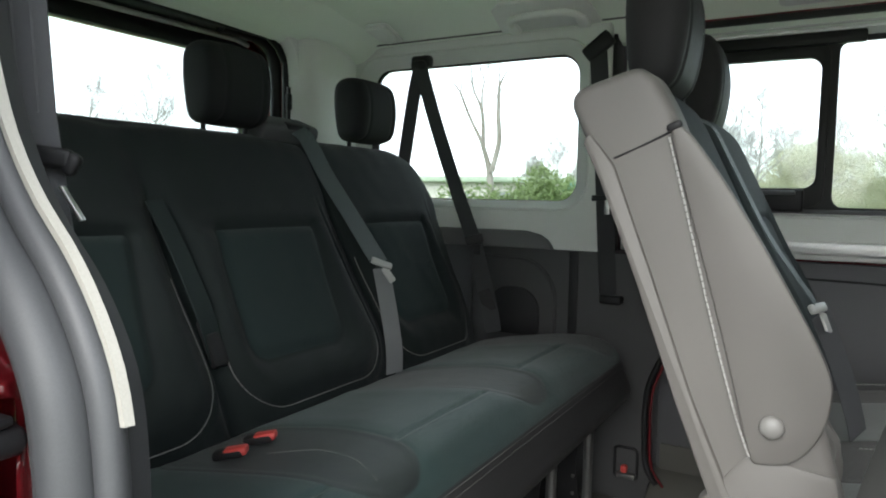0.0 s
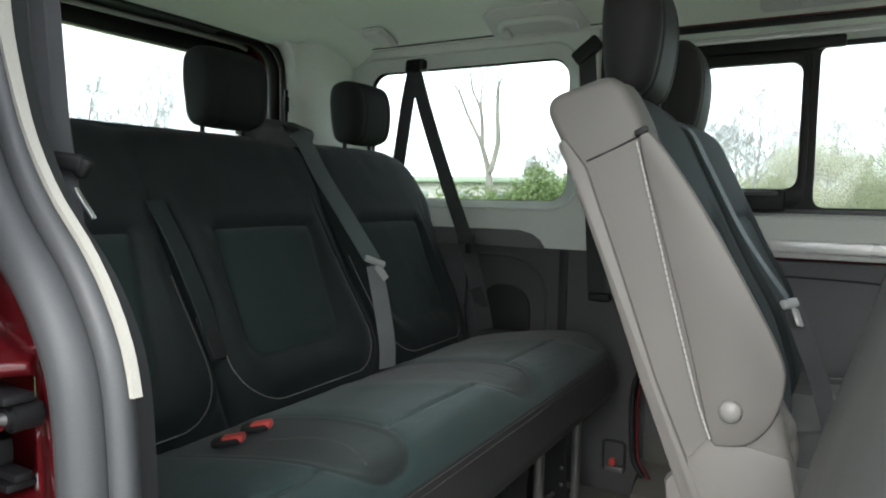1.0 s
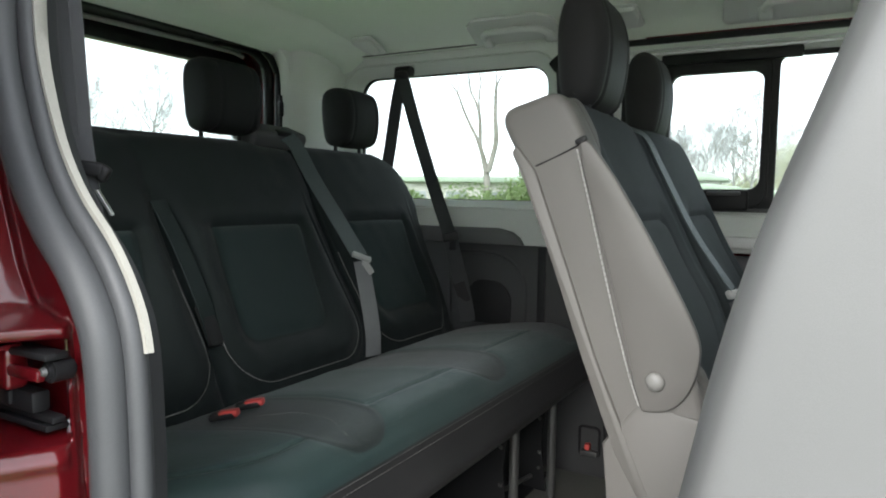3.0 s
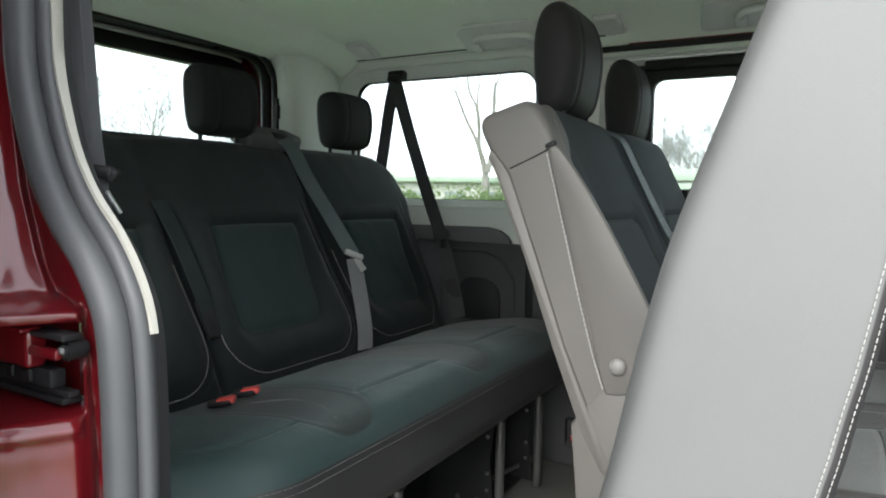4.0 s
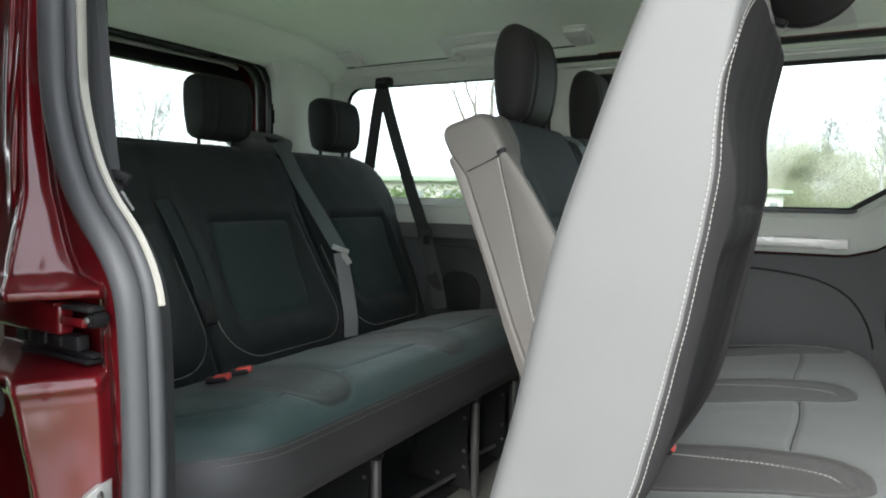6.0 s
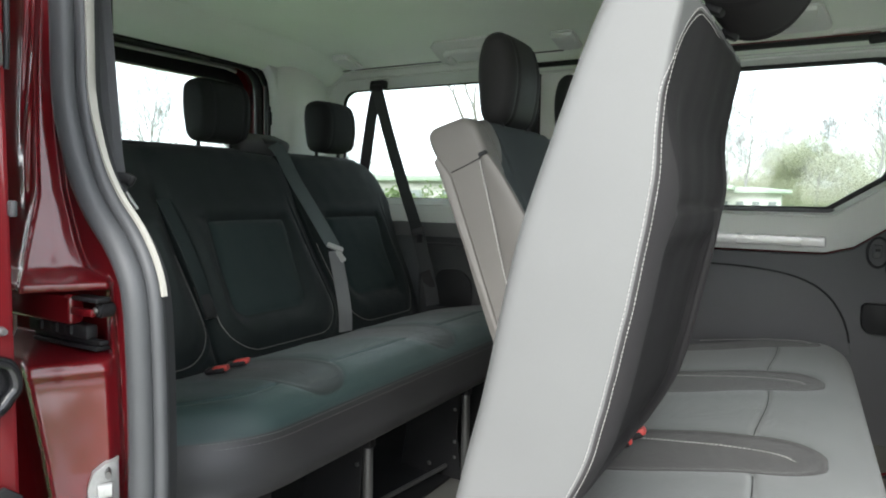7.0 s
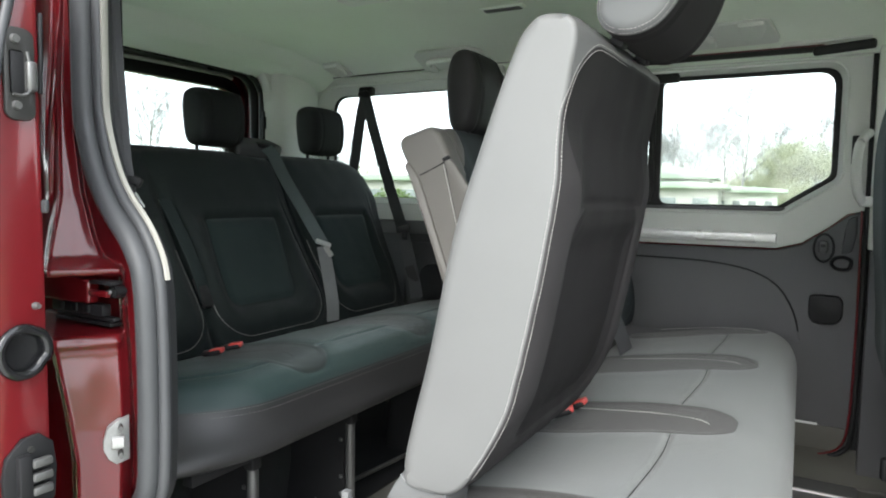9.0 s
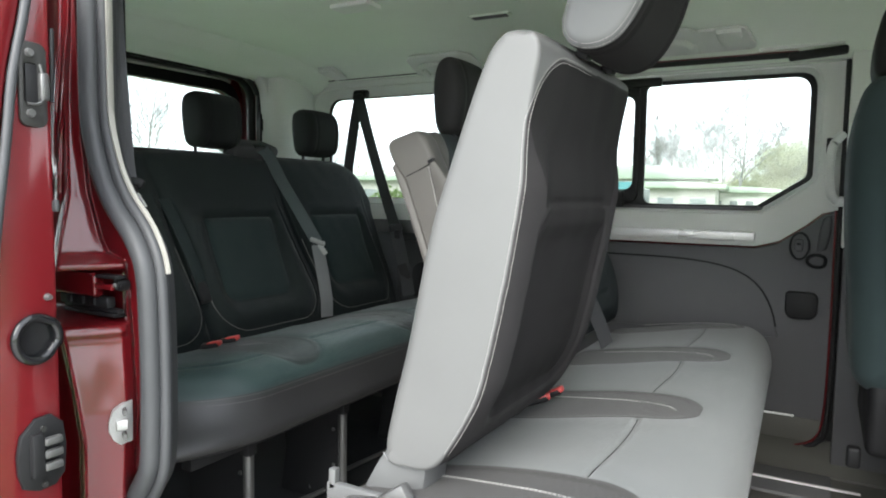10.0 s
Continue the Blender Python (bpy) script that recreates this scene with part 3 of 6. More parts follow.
structure("trim_pillar_clip", boxed((-0.472, 0.247, 1.432), (0.010, 0.006, 0.008), 0.002, 2), CREAM, "small pale clip on the pillar trim", "trim")

# near aperture: the seal follows an S along its rear edge
S_EDGE = [(-0.424, 1.80), (-0.426, 1.62), (-0.427, 1.54), (-0.426, 1.49), (-0.417, 1.45), (-0.400, 1.405), (-0.375, 1.368), (-0.343, 1.336), (-0.320, 1.305), (-0.304, 1.27), (-0.297, 1.22), (-0.294, 1.12), (-0.296, 1.0), (-0.306, 0.93), (-0.345, 0.865), (-0.375, 0.80), (-0.385, 0.70), (-0.385, 0.52)]
edge = smooth_path(S_EDGE, 90)


def offset_edge(d, y):
    t = np.gradient(edge, axis=0)
    t /= np.linalg.norm(t, axis=1)[:, None]
    return [(x + tz * d, y, z - tx * d) for (x, z), (tx, tz) in zip(edge, t)]


seal = thing("door_seal", "grey rubber door seal with an ivory inner lip", "seal")
part("rubber_bulb", sweep(bmesh.new(), offset_edge(0.036, 0.199), circle(0.0165, 12), (0, 1, 0)), RUBBER, seal, "broad grey rubber bulb", 70)
part("rubber_ridge", sweep(bmesh.new(), offset_edge(0.015, 0.209), circle(0.009, 10), (0, 1, 0)), RUBBER, seal, "narrow grey rubber ridge", 70)
part("rubber_carrier", sweep(bmesh.new(), offset_edge(0.022, 0.230), [(-0.040, -0.012), (0.006, -0.012), (0.000, 0.006), (-0.040, 0.012)], (0, 1, 0)), RUBBER_DARK, seal, "grey seal carrier")
lip_path = [p for p in offset_edge(0.002, 0.212) if p[2] > 1.247]
bm = sweep(bmesh.new(), lip_path, [(-0.0030, -0.0032), (0.0018, -0.0038), (0.0030, 0.0012), (-0.0020, 0.0026)], (0, 1, 0))
for v in bm.verts:
    v.co.y = 0.212 + (v.co.y - 0.212) * (1 + 0.9 * step(1.36, 1.52, v.co.z))
part("lip", bm, LIP, seal, "ivory textile lip", 70)

# red pillar round the seal: slanted faces with pressed folds and a recess for the guide
EDGE_X = np.array([q[0] for q in offset_edge(0.050, 0.0)])
EDGE_Z = np.array([q[2] for q in offset_edge(0.050, 0.0)])
FOLD_R = ((0.52, -0.385), (0.885, -0.380), (1.035, -0.368), (1.153, -0.374), (1.262, -0.386), (1.276, -0.432), (1.30, -0.448), (1.37, -0.474), (1.455, -0.488), (1.67, -0.496), (1.80, -0.498))
FOLD_L = ((0.52, -0.505), (0.855, -0.503), (0.994, -0.500), (1.064, -0.516), (1.145, -0.540), (1.20, -0.556), (1.287, -0.554), (1.37, -0.529), (1.46, -0.530), (1.67, -0.526), (1.80, -0.526))


def along(table, z):
    return float(np.interp(z, [q[0] for q in table], [q[1] for q in table]))


def pillar_y(x, z, xs):
    """How far the sheet lies from the middle of the road side; the folds stand proud of it."""
    xr, xl = along(FOLD_R, z), along(FOLD_L, z)
    up = step(1.28, 1.42, z)
    y = 0.214 - 0.008 * step(-0.004, 0.006, xr - x)
    y -= (0.475 + 0.035 * up) * max(0.0, min(xr - x, xr - xl))
    y += (0.012 - 0.010 * up) * step(0.0, 0.014, xl - x) - 0.10 * max(0.0, xl - 0.04 - x)
    y -= 0.0022 * math.exp(-((x - xr) / 0.0035) ** 2) + 0.0018 * math.exp(-((x - xl) / 0.004) ** 2)
    for top, low, end in ((-0.541, -0.564, 1.42), (-0.517, -0.556, 1.36)):
        r = top + (low - top) * step(1.68, end, z)
        y -= 0.0065 * step(end - 0.04, end + 0.03, z) * math.exp(-((x - r) / 0.0080) ** 2)
    y += (0.05 * min(0.0, z - 1.24) + 0.02 * max(0.0, z - 1.24)) * step(0.0, 0.03, xr - x)
    inside = step(-0.384, -0.392, x)
    y += max(0.0, 0.222 - y) * inside * step(1.168, 1.176, z) * (1 - step(1.246, 1.253, z))
    for zc in (1.260, 1.159):
        y -= 0.0045 * math.exp(-((z - zc) / 0.008) ** 2) * inside
    y += 0.0013 * noise.noise(Vector((x * 16, z * 8, 4.0))) + 0.00012 * noise.noise(Vector((x * 50, z * 22, 8.0)))
    return min(y, 0.222) if x < -0.39 or z > 1.26 or z < 1.16 else y


zs = sorted(set(np.linspace(0.52, 1.80, 210)) | set(np.linspace(1.145, 1.275, 66)))
grid = []
for z in zs:
    xs = float(np.interp(z, EDGE_Z[::-1], EDGE_X[::-1])) + 0.022
    row = []
    for k in range(110):
        x = xs + (-0.600 - xs) * k / 109
        y = pillar_y(x, z, xs) + 0.010 * step(xs - 0.030, xs - 0.006, x)
        row.append((x + 1.5 * (0.2 - y), y, z))
    grid.append(row)
verts = [p for row in grid for p in row]
faces = [(i * 110 + j, i * 110 + j + 1, (i + 1) * 110 + j + 1, (i + 1) * 110 + j) for i in range(len(grid) - 1) for j in range(109)]
me = bpy.data.meshes.new("wall_near_pillar")
me.from_pydata(verts, [], faces)
bm = bmesh.new()
bm.from_mesh(me)
bmesh.ops.recalc_face_normals(bm, faces=bm.faces)
if sum(f.normal.y for f in bm.faces) > 0:
    bmesh.ops.reverse_faces(bm, faces=bm.faces)
bmesh.ops.solidify(bm, geom=list(bm.faces), thickness=0.003)
structure("wall_near_pillar", bm, RED, "glossy dark red door pillar with pressed folds", "wall", 75)

guide = thing("door_guide", "red hinge arm with a roller in a black rail", "hinge")
part("arm", boxed((-0.500, 0.186, 1.2265), (0.135, 0.020, 0.036), 0.005, 3), RED, guide, "painted red arm")
part("arm_lip", boxed((-0.500, 0.181, 1.2445), (0.135, 0.020, 0.004), 0.0015), RED, guide, "folded upper edge of the arm")
gb = part("guide_block", boxed((-0.480, 0.196, 1.1985), (0.125, 0.016, 0.018), 0.003), BLACK, guide, "black slotted guide block")
for x in (-0.515, -0.482, -0.452):
    part("slot", boxed((x, 0.1875, 1.1995), (0.014, 0.006, 0.012), 0.002), BLACK, gb, "dark slot")
part("lower_rail", boxed((-0.468, 0.199, 1.186), (0.140, 0.012, 0.006), 0.002), BLACK, guide, "dark rail edge")
# shade under the rail, laid in as a black bar
part("lower_rail_shade", boxed((-0.470, 0.200, 1.179), (0.135, 0.020, 0.006), 0.002), BLACK, guide, "black strip standing for shade below the rail")
part("bracket", boxed((-0.410, 0.190, 1.2415), (0.052, 0.020, 0.006), 0.002), BLACK, guide, "black roller bracket")
part("bracket_tongue", boxed((-0.414, 0.182, 1.226), (0.044, 0.008, 0.010), 0.003, 2), RED, guide, "red tongue of the bracket")
bm = bmesh.new()
bmesh.ops.create_cone(bm, cap_ends=True, segments=24, radius1=0.0095, radius2=0.0095, depth=0.022)
bmesh.ops.bevel(bm, geom=[e for e in bm.edges if e.calc_face_angle(0) > 1], offset=0.003, segments=2, affect="EDGES")
bmesh.ops.transform(bm, matrix=pose(-0.392, 0.196, 1.229, 90, 0, 0), verts=bm.verts)
ro = part("roller", bm, BLACK, guide, "black rubber roller")
bm = bmesh.new()
bmesh.ops.create_cone(bm, cap_ends=True, segments=14, radius1=0.0045, radius2=0.003, depth=0.005)
bmesh.ops.transform(bm, matrix=pose(-0.393, 0.184, 1.229, 90, 0, 0), verts=bm.verts)
part("roller_pin", bm, STEEL, ro, "steel pin")

striker = thing("door_striker", "zinc-plated door striker with two screws", "striker")


def on_pillar(bm):
    """Lays flat parts drawn at y 0.199 on the slanted pillar face."""
    for v in bm.verts:
        y = pillar_y(v.co.x, 1.018, -0.33) + (v.co.y - 0.1985)
        v.co.x, v.co.y = v.co.x + 1.5 * (0.2 - y), y
    return bm


part("plate", on_pillar(plate([(-0.378, 0.986), (-0.378, 1.050), (-0.405, 1.050), (-0.430, 1.040), (-0.440, 1.022), (-0.440, 1.008), (-0.428, 0.994), (-0.410, 0.986)], [], on_y(0.193), (0, 0.008, 0), 0.0015)), ZINC, striker)
part("loop", on_pillar(boxed((-0.406, 0.1925, 1.018), (0.034, 0.007, 0.018), 0.004, 3)), ZINC, striker, "polished striker loop")
for z in (1.000, 1.038):
    bm = bmesh.new()
    bmesh.ops.create_cone(bm, cap_ends=True, segments=12, radius1=0.007, radius2=0.005, depth=0.006)
    bmesh.ops.transform(bm, matrix=pose(-0.400, 0.192, z, 90, 0, 0), verts=bm.verts)
    part("screw", on_pillar(bm), STEEL, striker)

# ---- the open sliding door beside the pillar ----
NDW = rounded(-1.42, -0.56, 1.34, 1.67, 0.06)
nd = thing("sliding_door_open", "red sliding door slid back along the van", "door")
part("door_panel", plate([(-1.54, 0.43), (-0.525, 0.43), (-0.525, 1.73), (-1.54, 1.73)], [NDW], on_y(0.0), (0, 0.065, 0), 0.008), RED, nd, "glossy dark red door edge and inner frame")
part("outer_skin", plate([(-1.53, 0.36), (-0.525, 0.36), (-0.525, 1.76), (-1.53, 1.76)], [NDW], on_y(-0.012), (0, 0.012, 0), 0.004), RED, nd, "glossy red outer skin")
part("runner_arm", boxed((-0.605, 0.125, 1.226), (0.035, 0.15, 0.034), 0.004), RED, nd, "red runner arm behind the door")
g = part("pane", plate(rounded(-1.43, -0.55, 1.33, 1.68, 0.06), [], on_y(0.02), (0, 0.004, 0)), GLASS, nd, "clear glass")
g.visible_shadow = False
DOOR_OUT = smooth_path([(0.45, -0.045), (0.90, -0.045), (1.15, -0.034), (1.26, -0.018), (1.33, -0.010), (1.438, 0.005), (1.52, 0.015), (1.60, 0.032), (1.715, 0.050)], 40)
part("door_edge", plate([(0.064, 0.43), (0.064, 1.73)] + [(y + 0.003, z) for z, y in DOOR_OUT[::-1]], [], on_x(-0.341), (-0.19, 0, 0), 0.004), RED, nd, "glossy dark red door edge")
part("skin_fold", plate([(y - 0.005, z) for z, y in DOOR_OUT] + [(y - 0.036, z) for z, y in DOOR_OUT[::-1]], [], on_x(-0.343), (-0.19, 0, 0), 0.004), RED, nd, "glossy red folded outer skin")
part("edge_rubber", tube([(-0.339, y, z) for z, y in DOOR_OUT], 0.006), RUBBER, nd, "grey rubber edge strip")
part("edge_bead", tube([(-0.340, 0.064, 1.49), (-0.340, 0.066, 1.53), (-0.340, 0.067, 1.585)], 0.0028), BLACK, nd, "short black bead along the edge")
part("edge_stop", boxed((-0.337, 0.0635, 1.354), (0.010, 0.006, 0.016), 0.002, 2), RUBBER, nd, "small grey rubber stop")


def on_edge(a, b):
    return Vector((-0.340, a, b))


lt = part("upper_latch", plate(rounded(0.0205, 0.056, 1.455, 1.562, 0.012), [rounded(0.027, 0.043, 1.485, 1.535, 0.004)], on_edge, (0.006, 0, 0), 0.002), LATCHMETAL, nd, "dark grey latch plate")
part("latch_bolt", boxed((-0.333, 0.050, 1.507), (0.012, 0.012, 0.036), 0.004, 3), STEEL, lt, "steel latch tongue")
# solid fill behind the opening, black in place of a recess's shade
part("latch_hollow", boxed((-0.337, 0.037, 1.51), (0.004, 0.017, 0.049), 0.001), BLACK, lt, "black fill painted as the shaded latch hollow")
part("latch_lip", tube(smooth_path([(-0.331, 0.045, 1.535), (-0.330, 0.047, 1.520), (-0.330, 0.047, 1.492), (-0.331, 0.040, 1.484), (-0.331, 0.028, 1.484)], 20), 0.0018, 8), STEEL, lt, "bright folded lip")
for z in (1.472, 1.548):
    bm = bmesh.new()
    bmesh.ops.create_cone(bm, cap_ends=True, segments=14, radius1=0.0058, radius2=0.0045, depth=0.005)
    bmesh.ops.transform(bm, matrix=pose(-0.332, 0.033, z, 0, 90, 0), verts=bm.verts)
    part("latch_screw", bm, STEEL, lt)
bm = bmesh.new()
bmesh.ops.create_cone(bm, cap_ends=True, segments=14, radius1=0.005, radius2=0.003, depth=0.008)
bmesh.ops.transform(bm, matrix=pose(-0.336, 0.050, 1.233, 0, 90, 0), verts=bm.verts)
part("edge_screw", bm, STEEL, nd, "small bright screw")
buf = part("buffer", sweep(bmesh.new(), [(-0.334, y, z) for y, z in smooth_path([(0.030 + 0.026 * math.cos(a) + (0.004 if -0.4 < a < 0.9 else 0), 1.180 + 0.028 * math.sin(a)) for a in np.linspace(-math.pi, math.pi, 24, endpoint=False)], 40, True)], circle(0.0065, 8), (1, 0, 0), True), BAND, nd, "round black rubber buffer", 70)
# solid disc; its black colour stands for the shade inside the ring
bm = bmesh.new()
bmesh.ops.create_cone(bm, cap_ends=True, segments=24, radius1=0.026, radius2=0.026, depth=0.006)
bmesh.ops.transform(bm, matrix=pose(-0.342, 0.030, 1.180, 0, 90, 0), verts=bm.verts)
part("buffer_hollow", bm, BAND, buf, "black disc painted as the shaded hollow")
lt = part("lower_contact", plate([(0.002, 1.005), (0.008, 0.985), (0.028, 0.976), (0.050, 0.978), (0.063, 0.992), (0.066, 1.03), (0.062, 1.062), (0.046, 1.076), (0.026, 1.074), (0.006, 1.055), (0.001, 1.03)], [], on_edge, (0.008, 0, 0), 0.002), BLACK, nd, "black contact plate")
part("contact_block", boxed((-0.329, 0.024, 1.027), (0.012, 0.016, 0.058), 0.002), BLACK, lt, "black plastic block")
for z in (1.036, 1.000):
    bm = bmesh.new()
    bmesh.ops.create_cone(bm, cap_ends=True, segments=12, radius1=0.0042, radius2=0.0036, depth=0.004)
    bmesh.ops.transform(bm, matrix=pose(-0.331, 0.034, 1.022 + (z - 1.018) * 2.1, 0, 90, 0), verts=bm.verts)
    part("contact_screw", bm, LATCHMETAL, lt)
for z in (1.009, 1.026, 1.043):
    part("contact_pin", boxed((-0.325, 0.043, z), (0.010, 0.024, 0.011), 0.003), STEEL, lt, "bright metal contact")

# ---- the far sliding door, closed ----
fd = thing("sliding_door_far", "closed sliding door with charcoal lower lining", "door")
FWR = rounded(-0.285, -0.042, 1.402, 1.724, 0.03)
FWF = blunt([(-0.004, 1.355), (0.358, 1.355), (0.496, 1.447), (0.494, 1.757), (-0.004, 1.757)], [0.03, 0.03, 0.03, 0.05, 0.025], 6)
WIN = blunt([(-0.432, 1.340), (0.368, 1.338), (0.518, 1.437), (0.518, 1.774), (-0.432, 1.776)], [0.05, 0.04, 0.04, 0.06, 0.06], 6)
LIN = [(-0.515, 1.225), (0.36, 1.225), (0.43, 1.245), (0.50, 1.295), (0.545, 1.335), (0.588, 1.345), (0.588, 1.79), (0.57, 1.815), (-0.515, 1.815)]
rev = blunt([(-0.445, 1.327), (0.372, 1.325), (0.531, 1.430), (0.531, 1.786), (-0.445, 1.788)], [0.06, 0.05, 0.05, 0.07, 0.07], 6)
part("upper_lining", plate(LIN, [rev], on_y(1.905), (0, 0.02, 0), 0.003), CREAM, fd, "cream plastic upper lining")
part("window_reveal", collar(rev, on_y(1.906), WIN, on_y(1.935)), CREAM, fd, "cream window reveal", 60)
LOW = [(-0.39, 0.60), (0.54, 0.60), (0.575, 0.63), (0.588, 0.68), (0.588, 1.340), (0.55, 1.330), (0.50, 1.288), (0.43, 1.238), (0.36, 1.218), (-0.39, 1.218)]
part("kick_panel", plate([(-0.38, 0.606), (0.535, 0.606), (0.560, 0.628), (0.572, 0.66), (0.572, 0.694), (-0.38, 0.694)], [], on_y(1.892), (0, 0.008, 0), 0.003), OLIVE, fd, "olive-grey scuffed kick panel")
part("lower_lining", plate(LOW, [], on_y(1.898), (0, 0.028, 0), 0.004), CHARCOAL, fd, "charcoal moulded lower lining")
arch = smooth_path([(-0.38, 1.178), (0.0, 1.178), (0.18, 1.172), (0.30, 1.150), (0.375, 1.105), (0.420, 1.03), (0.436, 0.952), (0.42, 0.94), (0.0, 0.935), (-0.38, 0.935)], 60)
part("armrest_bulge", plate([tuple(p) for p in arch], [], on_y(1.890), (0, 0.010, 0), 0.004), CHARCOAL, fd, "raised charcoal panel")
# groove not cut in: its shade is a thin black tube on the lining
part("armrest_groove", tube([(x, 1.8895, z) for x, z in arch if z > 0.96], 0.0028, 8), BLACK, fd, "black line for the groove shade round the raised panel")
part("decor_strip", boxed((-0.015, 1.895, 1.2555), (0.755, 0.014, 0.032), 0.005, 3), STRIPE, fd, "bright satin silver strip")
part("window_frame", plate(WIN, [FWR, FWF], on_y(1.938), (0, 0.014, 0), 0.003), BLACK, fd, "black window frame")
sp = part("pane_frame", plate(rounded(-0.31, -0.022, 1.352, 1.765, 0.04), [FWR], on_y(1.926), (0, 0.012, 0), 0.003), BLACK, fd, "black frame of the sliding pane")
part("pane_latch", boxed((-0.127, 1.915, 1.371), (0.125, 0.024, 0.058), 0.008, 3), BLACK, sp, "black pane latch")
part("pane_grip", boxed((-0.127, 1.900, 1.390), (0.09, 0.012, 0.012), 0.005, 2), CHARCOAL, sp, "black grip")
part("top_guide", boxed((-0.13, 1.918, 1.765), (0.36, 0.026, 0.03), 0.006), BLACK, fd, "black upper pane guide")
part("lower_guide", boxed((0.05, 1.928, 1.342), (0.66, 0.018, 0.014), 0.003), CHARCOAL, fd, "dark lower pane guide")
part("pane_stop", boxed((0.345, 1.918, 1.352), (0.035, 0.01, 0.007), 0.002), BLACK, fd, "small black stop")
for nm, lp in (("pane", FWF), ("sliding_pane", FWR)):
    cx, cz = np.mean([p[0] for p in lp]), np.mean([p[1] for p in lp])
    g = part(nm, plate([(cx + (x - cx) * 1.03, cz + (z - cz) * 1.03) for x, z in lp], [], on_y(1.943), (0, 0.004, 0)), GLASS, fd, "clear glass")
    g.visible_shadow = False
lock = part("lock_plate", plate([(0.463, 1.235), (0.470, 1.205), (0.488, 1.192), (0.506, 1.204), (0.515, 1.235), (0.506, 1.262), (0.488, 1.274), (0.471, 1.262)], [], on_y(1.888), (0, 0.012, 0), 0.003), CHARCOAL, fd, "charcoal lock surround")
part("lock_slot", boxed((0.487, 1.8765, 1.240), (0.012, 0.002, 0.008), 0.0005, 1), BLACK, lock, "small dark slot")
part("lock_rim", tube([(0.489 + 0.026 * math.cos(a), 1.886, 1.233 + 0.041 * math.sin(a)) for a in np.linspace(0, 2 * math.pi, 28, endpoint=False)], 0.0035, 8, closed=True), BLACK, lock, "black rubber rim")
part("lock_knob", boxed((0.487, 1.884, 1.236), (0.026, 0.014, 0.040), 0.008, 3), CHARCOAL, lock, "grey child lock knob")
hd = part("inner_handle", plate([(0.535, 1.215), (0.562, 1.225), (0.572, 1.28), (0.570, 1.33), (0.548, 1.32), (0.540, 1.27)], [], on_y(1.886), (0, 0.016, 0), 0.005), CHARCOAL_DARK, fd, "charcoal recessed door handle")
part("handle_loop", sweep(bmesh.new(), [(x, 1.882, z) for x, z in smooth_path([(0.512, 1.185), (0.530, 1.172), (0.556, 1.175), (0.560, 1.198), (0.540, 1.208), (0.518, 1.202)], 30, True)], circle(0.005, 8), (0, 1, 0), True), BLACK, hd, "black pull loop")
part("cup", plate(rounded(0.458, 0.548, 1.008, 1.092, (0.03, 0.03, 0.022, 0.014)), [], on_y(1.868), (0, 0.032, 0), 0.006), BLACK, fd, "black plastic pull cup")
part("door_skin", plate([(-0.50, 0.36), (0.60, 0.36), (0.60, 1.83), (-0.50, 1.83)], [WIN], on_y(1.954), (0, 0.012, 0)), RED, fd, "glossy red outer skin")
part("edge_seal", tube(smooth_path([(0.592, 1.888, 1.80), (0.594, 1.884, 1.2), (0.590, 1.884, 0.72), (0.570, 1.884, 0.63), (0.50, 1.884, 0.595)], 40), 0.008), BLACK, fd, "black rubber edge seal")
part("red_edge", tube(smooth_path([(0.580, 1.885, 1.345), (0.584, 1.880, 1.0), (0.580, 1.880, 0.73), (0.560, 1.880, 0.64), (0.50, 1.880, 0.607)], 40), 0.0035), RED, fd, "glimpse of red body paint at the door edge")
part("rear_seal", tube(smooth_path([(-0.350, 1.794, 0.99), (-0.392, 1.794, 0.89), (-0.402, 1.794, 0.83), (-0.402, 1.794, 0.74), (-0.395, 1.794, 0.66), (-0.367, 1.794, 0.615)], 40), 0.007), BLACK, fd, "black rubber seal at the rear edge")
part("red_rear_edge", tube(smooth_path([(-0.338, 1.80, 0.99), (-0.378, 1.80, 0.89), (-0.389, 1.80, 0.83), (-0.389, 1.80, 0.74), (-0.382, 1.80, 0.66), (-0.350, 1.80, 0.610)], 40), 0.0035), RED, fd, "red body paint beside the seal")

# upper runner, sill and front pillar of the far side
structure("trim_upper_runner", boxed((0.03, 1.838, 1.806), (1.06, 0.016, 0.016), 0.003), BLACK, "black upper door runner", "trim")
structure("trim_upper_runner_edge", boxed((0.06, 1.838, 1.8165), (0.80, 0.010, 0.004), 0.0015), RED, "thin red painted edge above the runner", "trim")
structure("trim_runner_end", boxed((0.510, 1.826, 1.803), (0.155, 0.024, 0.026), 0.008, 3, pose(0, 0, 0, 0, -4, 0)), BLACK, "black runner end cover", "trim")
structure("wall_far_cant", plate([(-0.53, 1.79), (0.62, 1.79), (0.62, 1.845), (-0.53, 1.845)], [], on_y(1.878), (0, 0.02, 0)), CREAM, "cream cant rail lining", "wall")
structure("wall_front_pillar", plate([(0.598, 1.235), (0.80, 1.235), (0.80, 1.84), (0.598, 1.84)], [], on_y(1.846), (0, 0.05, 0), 0.006), CREAM, "cream plastic door pillar", "wall")
structure("wall_front_pillar_low", plate([(0.605, 0.55), (0.82, 0.55), (0.82, 1.232), (0.605, 1.232)], [], on_y(1.840), (0, 0.05, 0), 0.006), CHARCOAL, "charcoal lower door pillar", "wall")
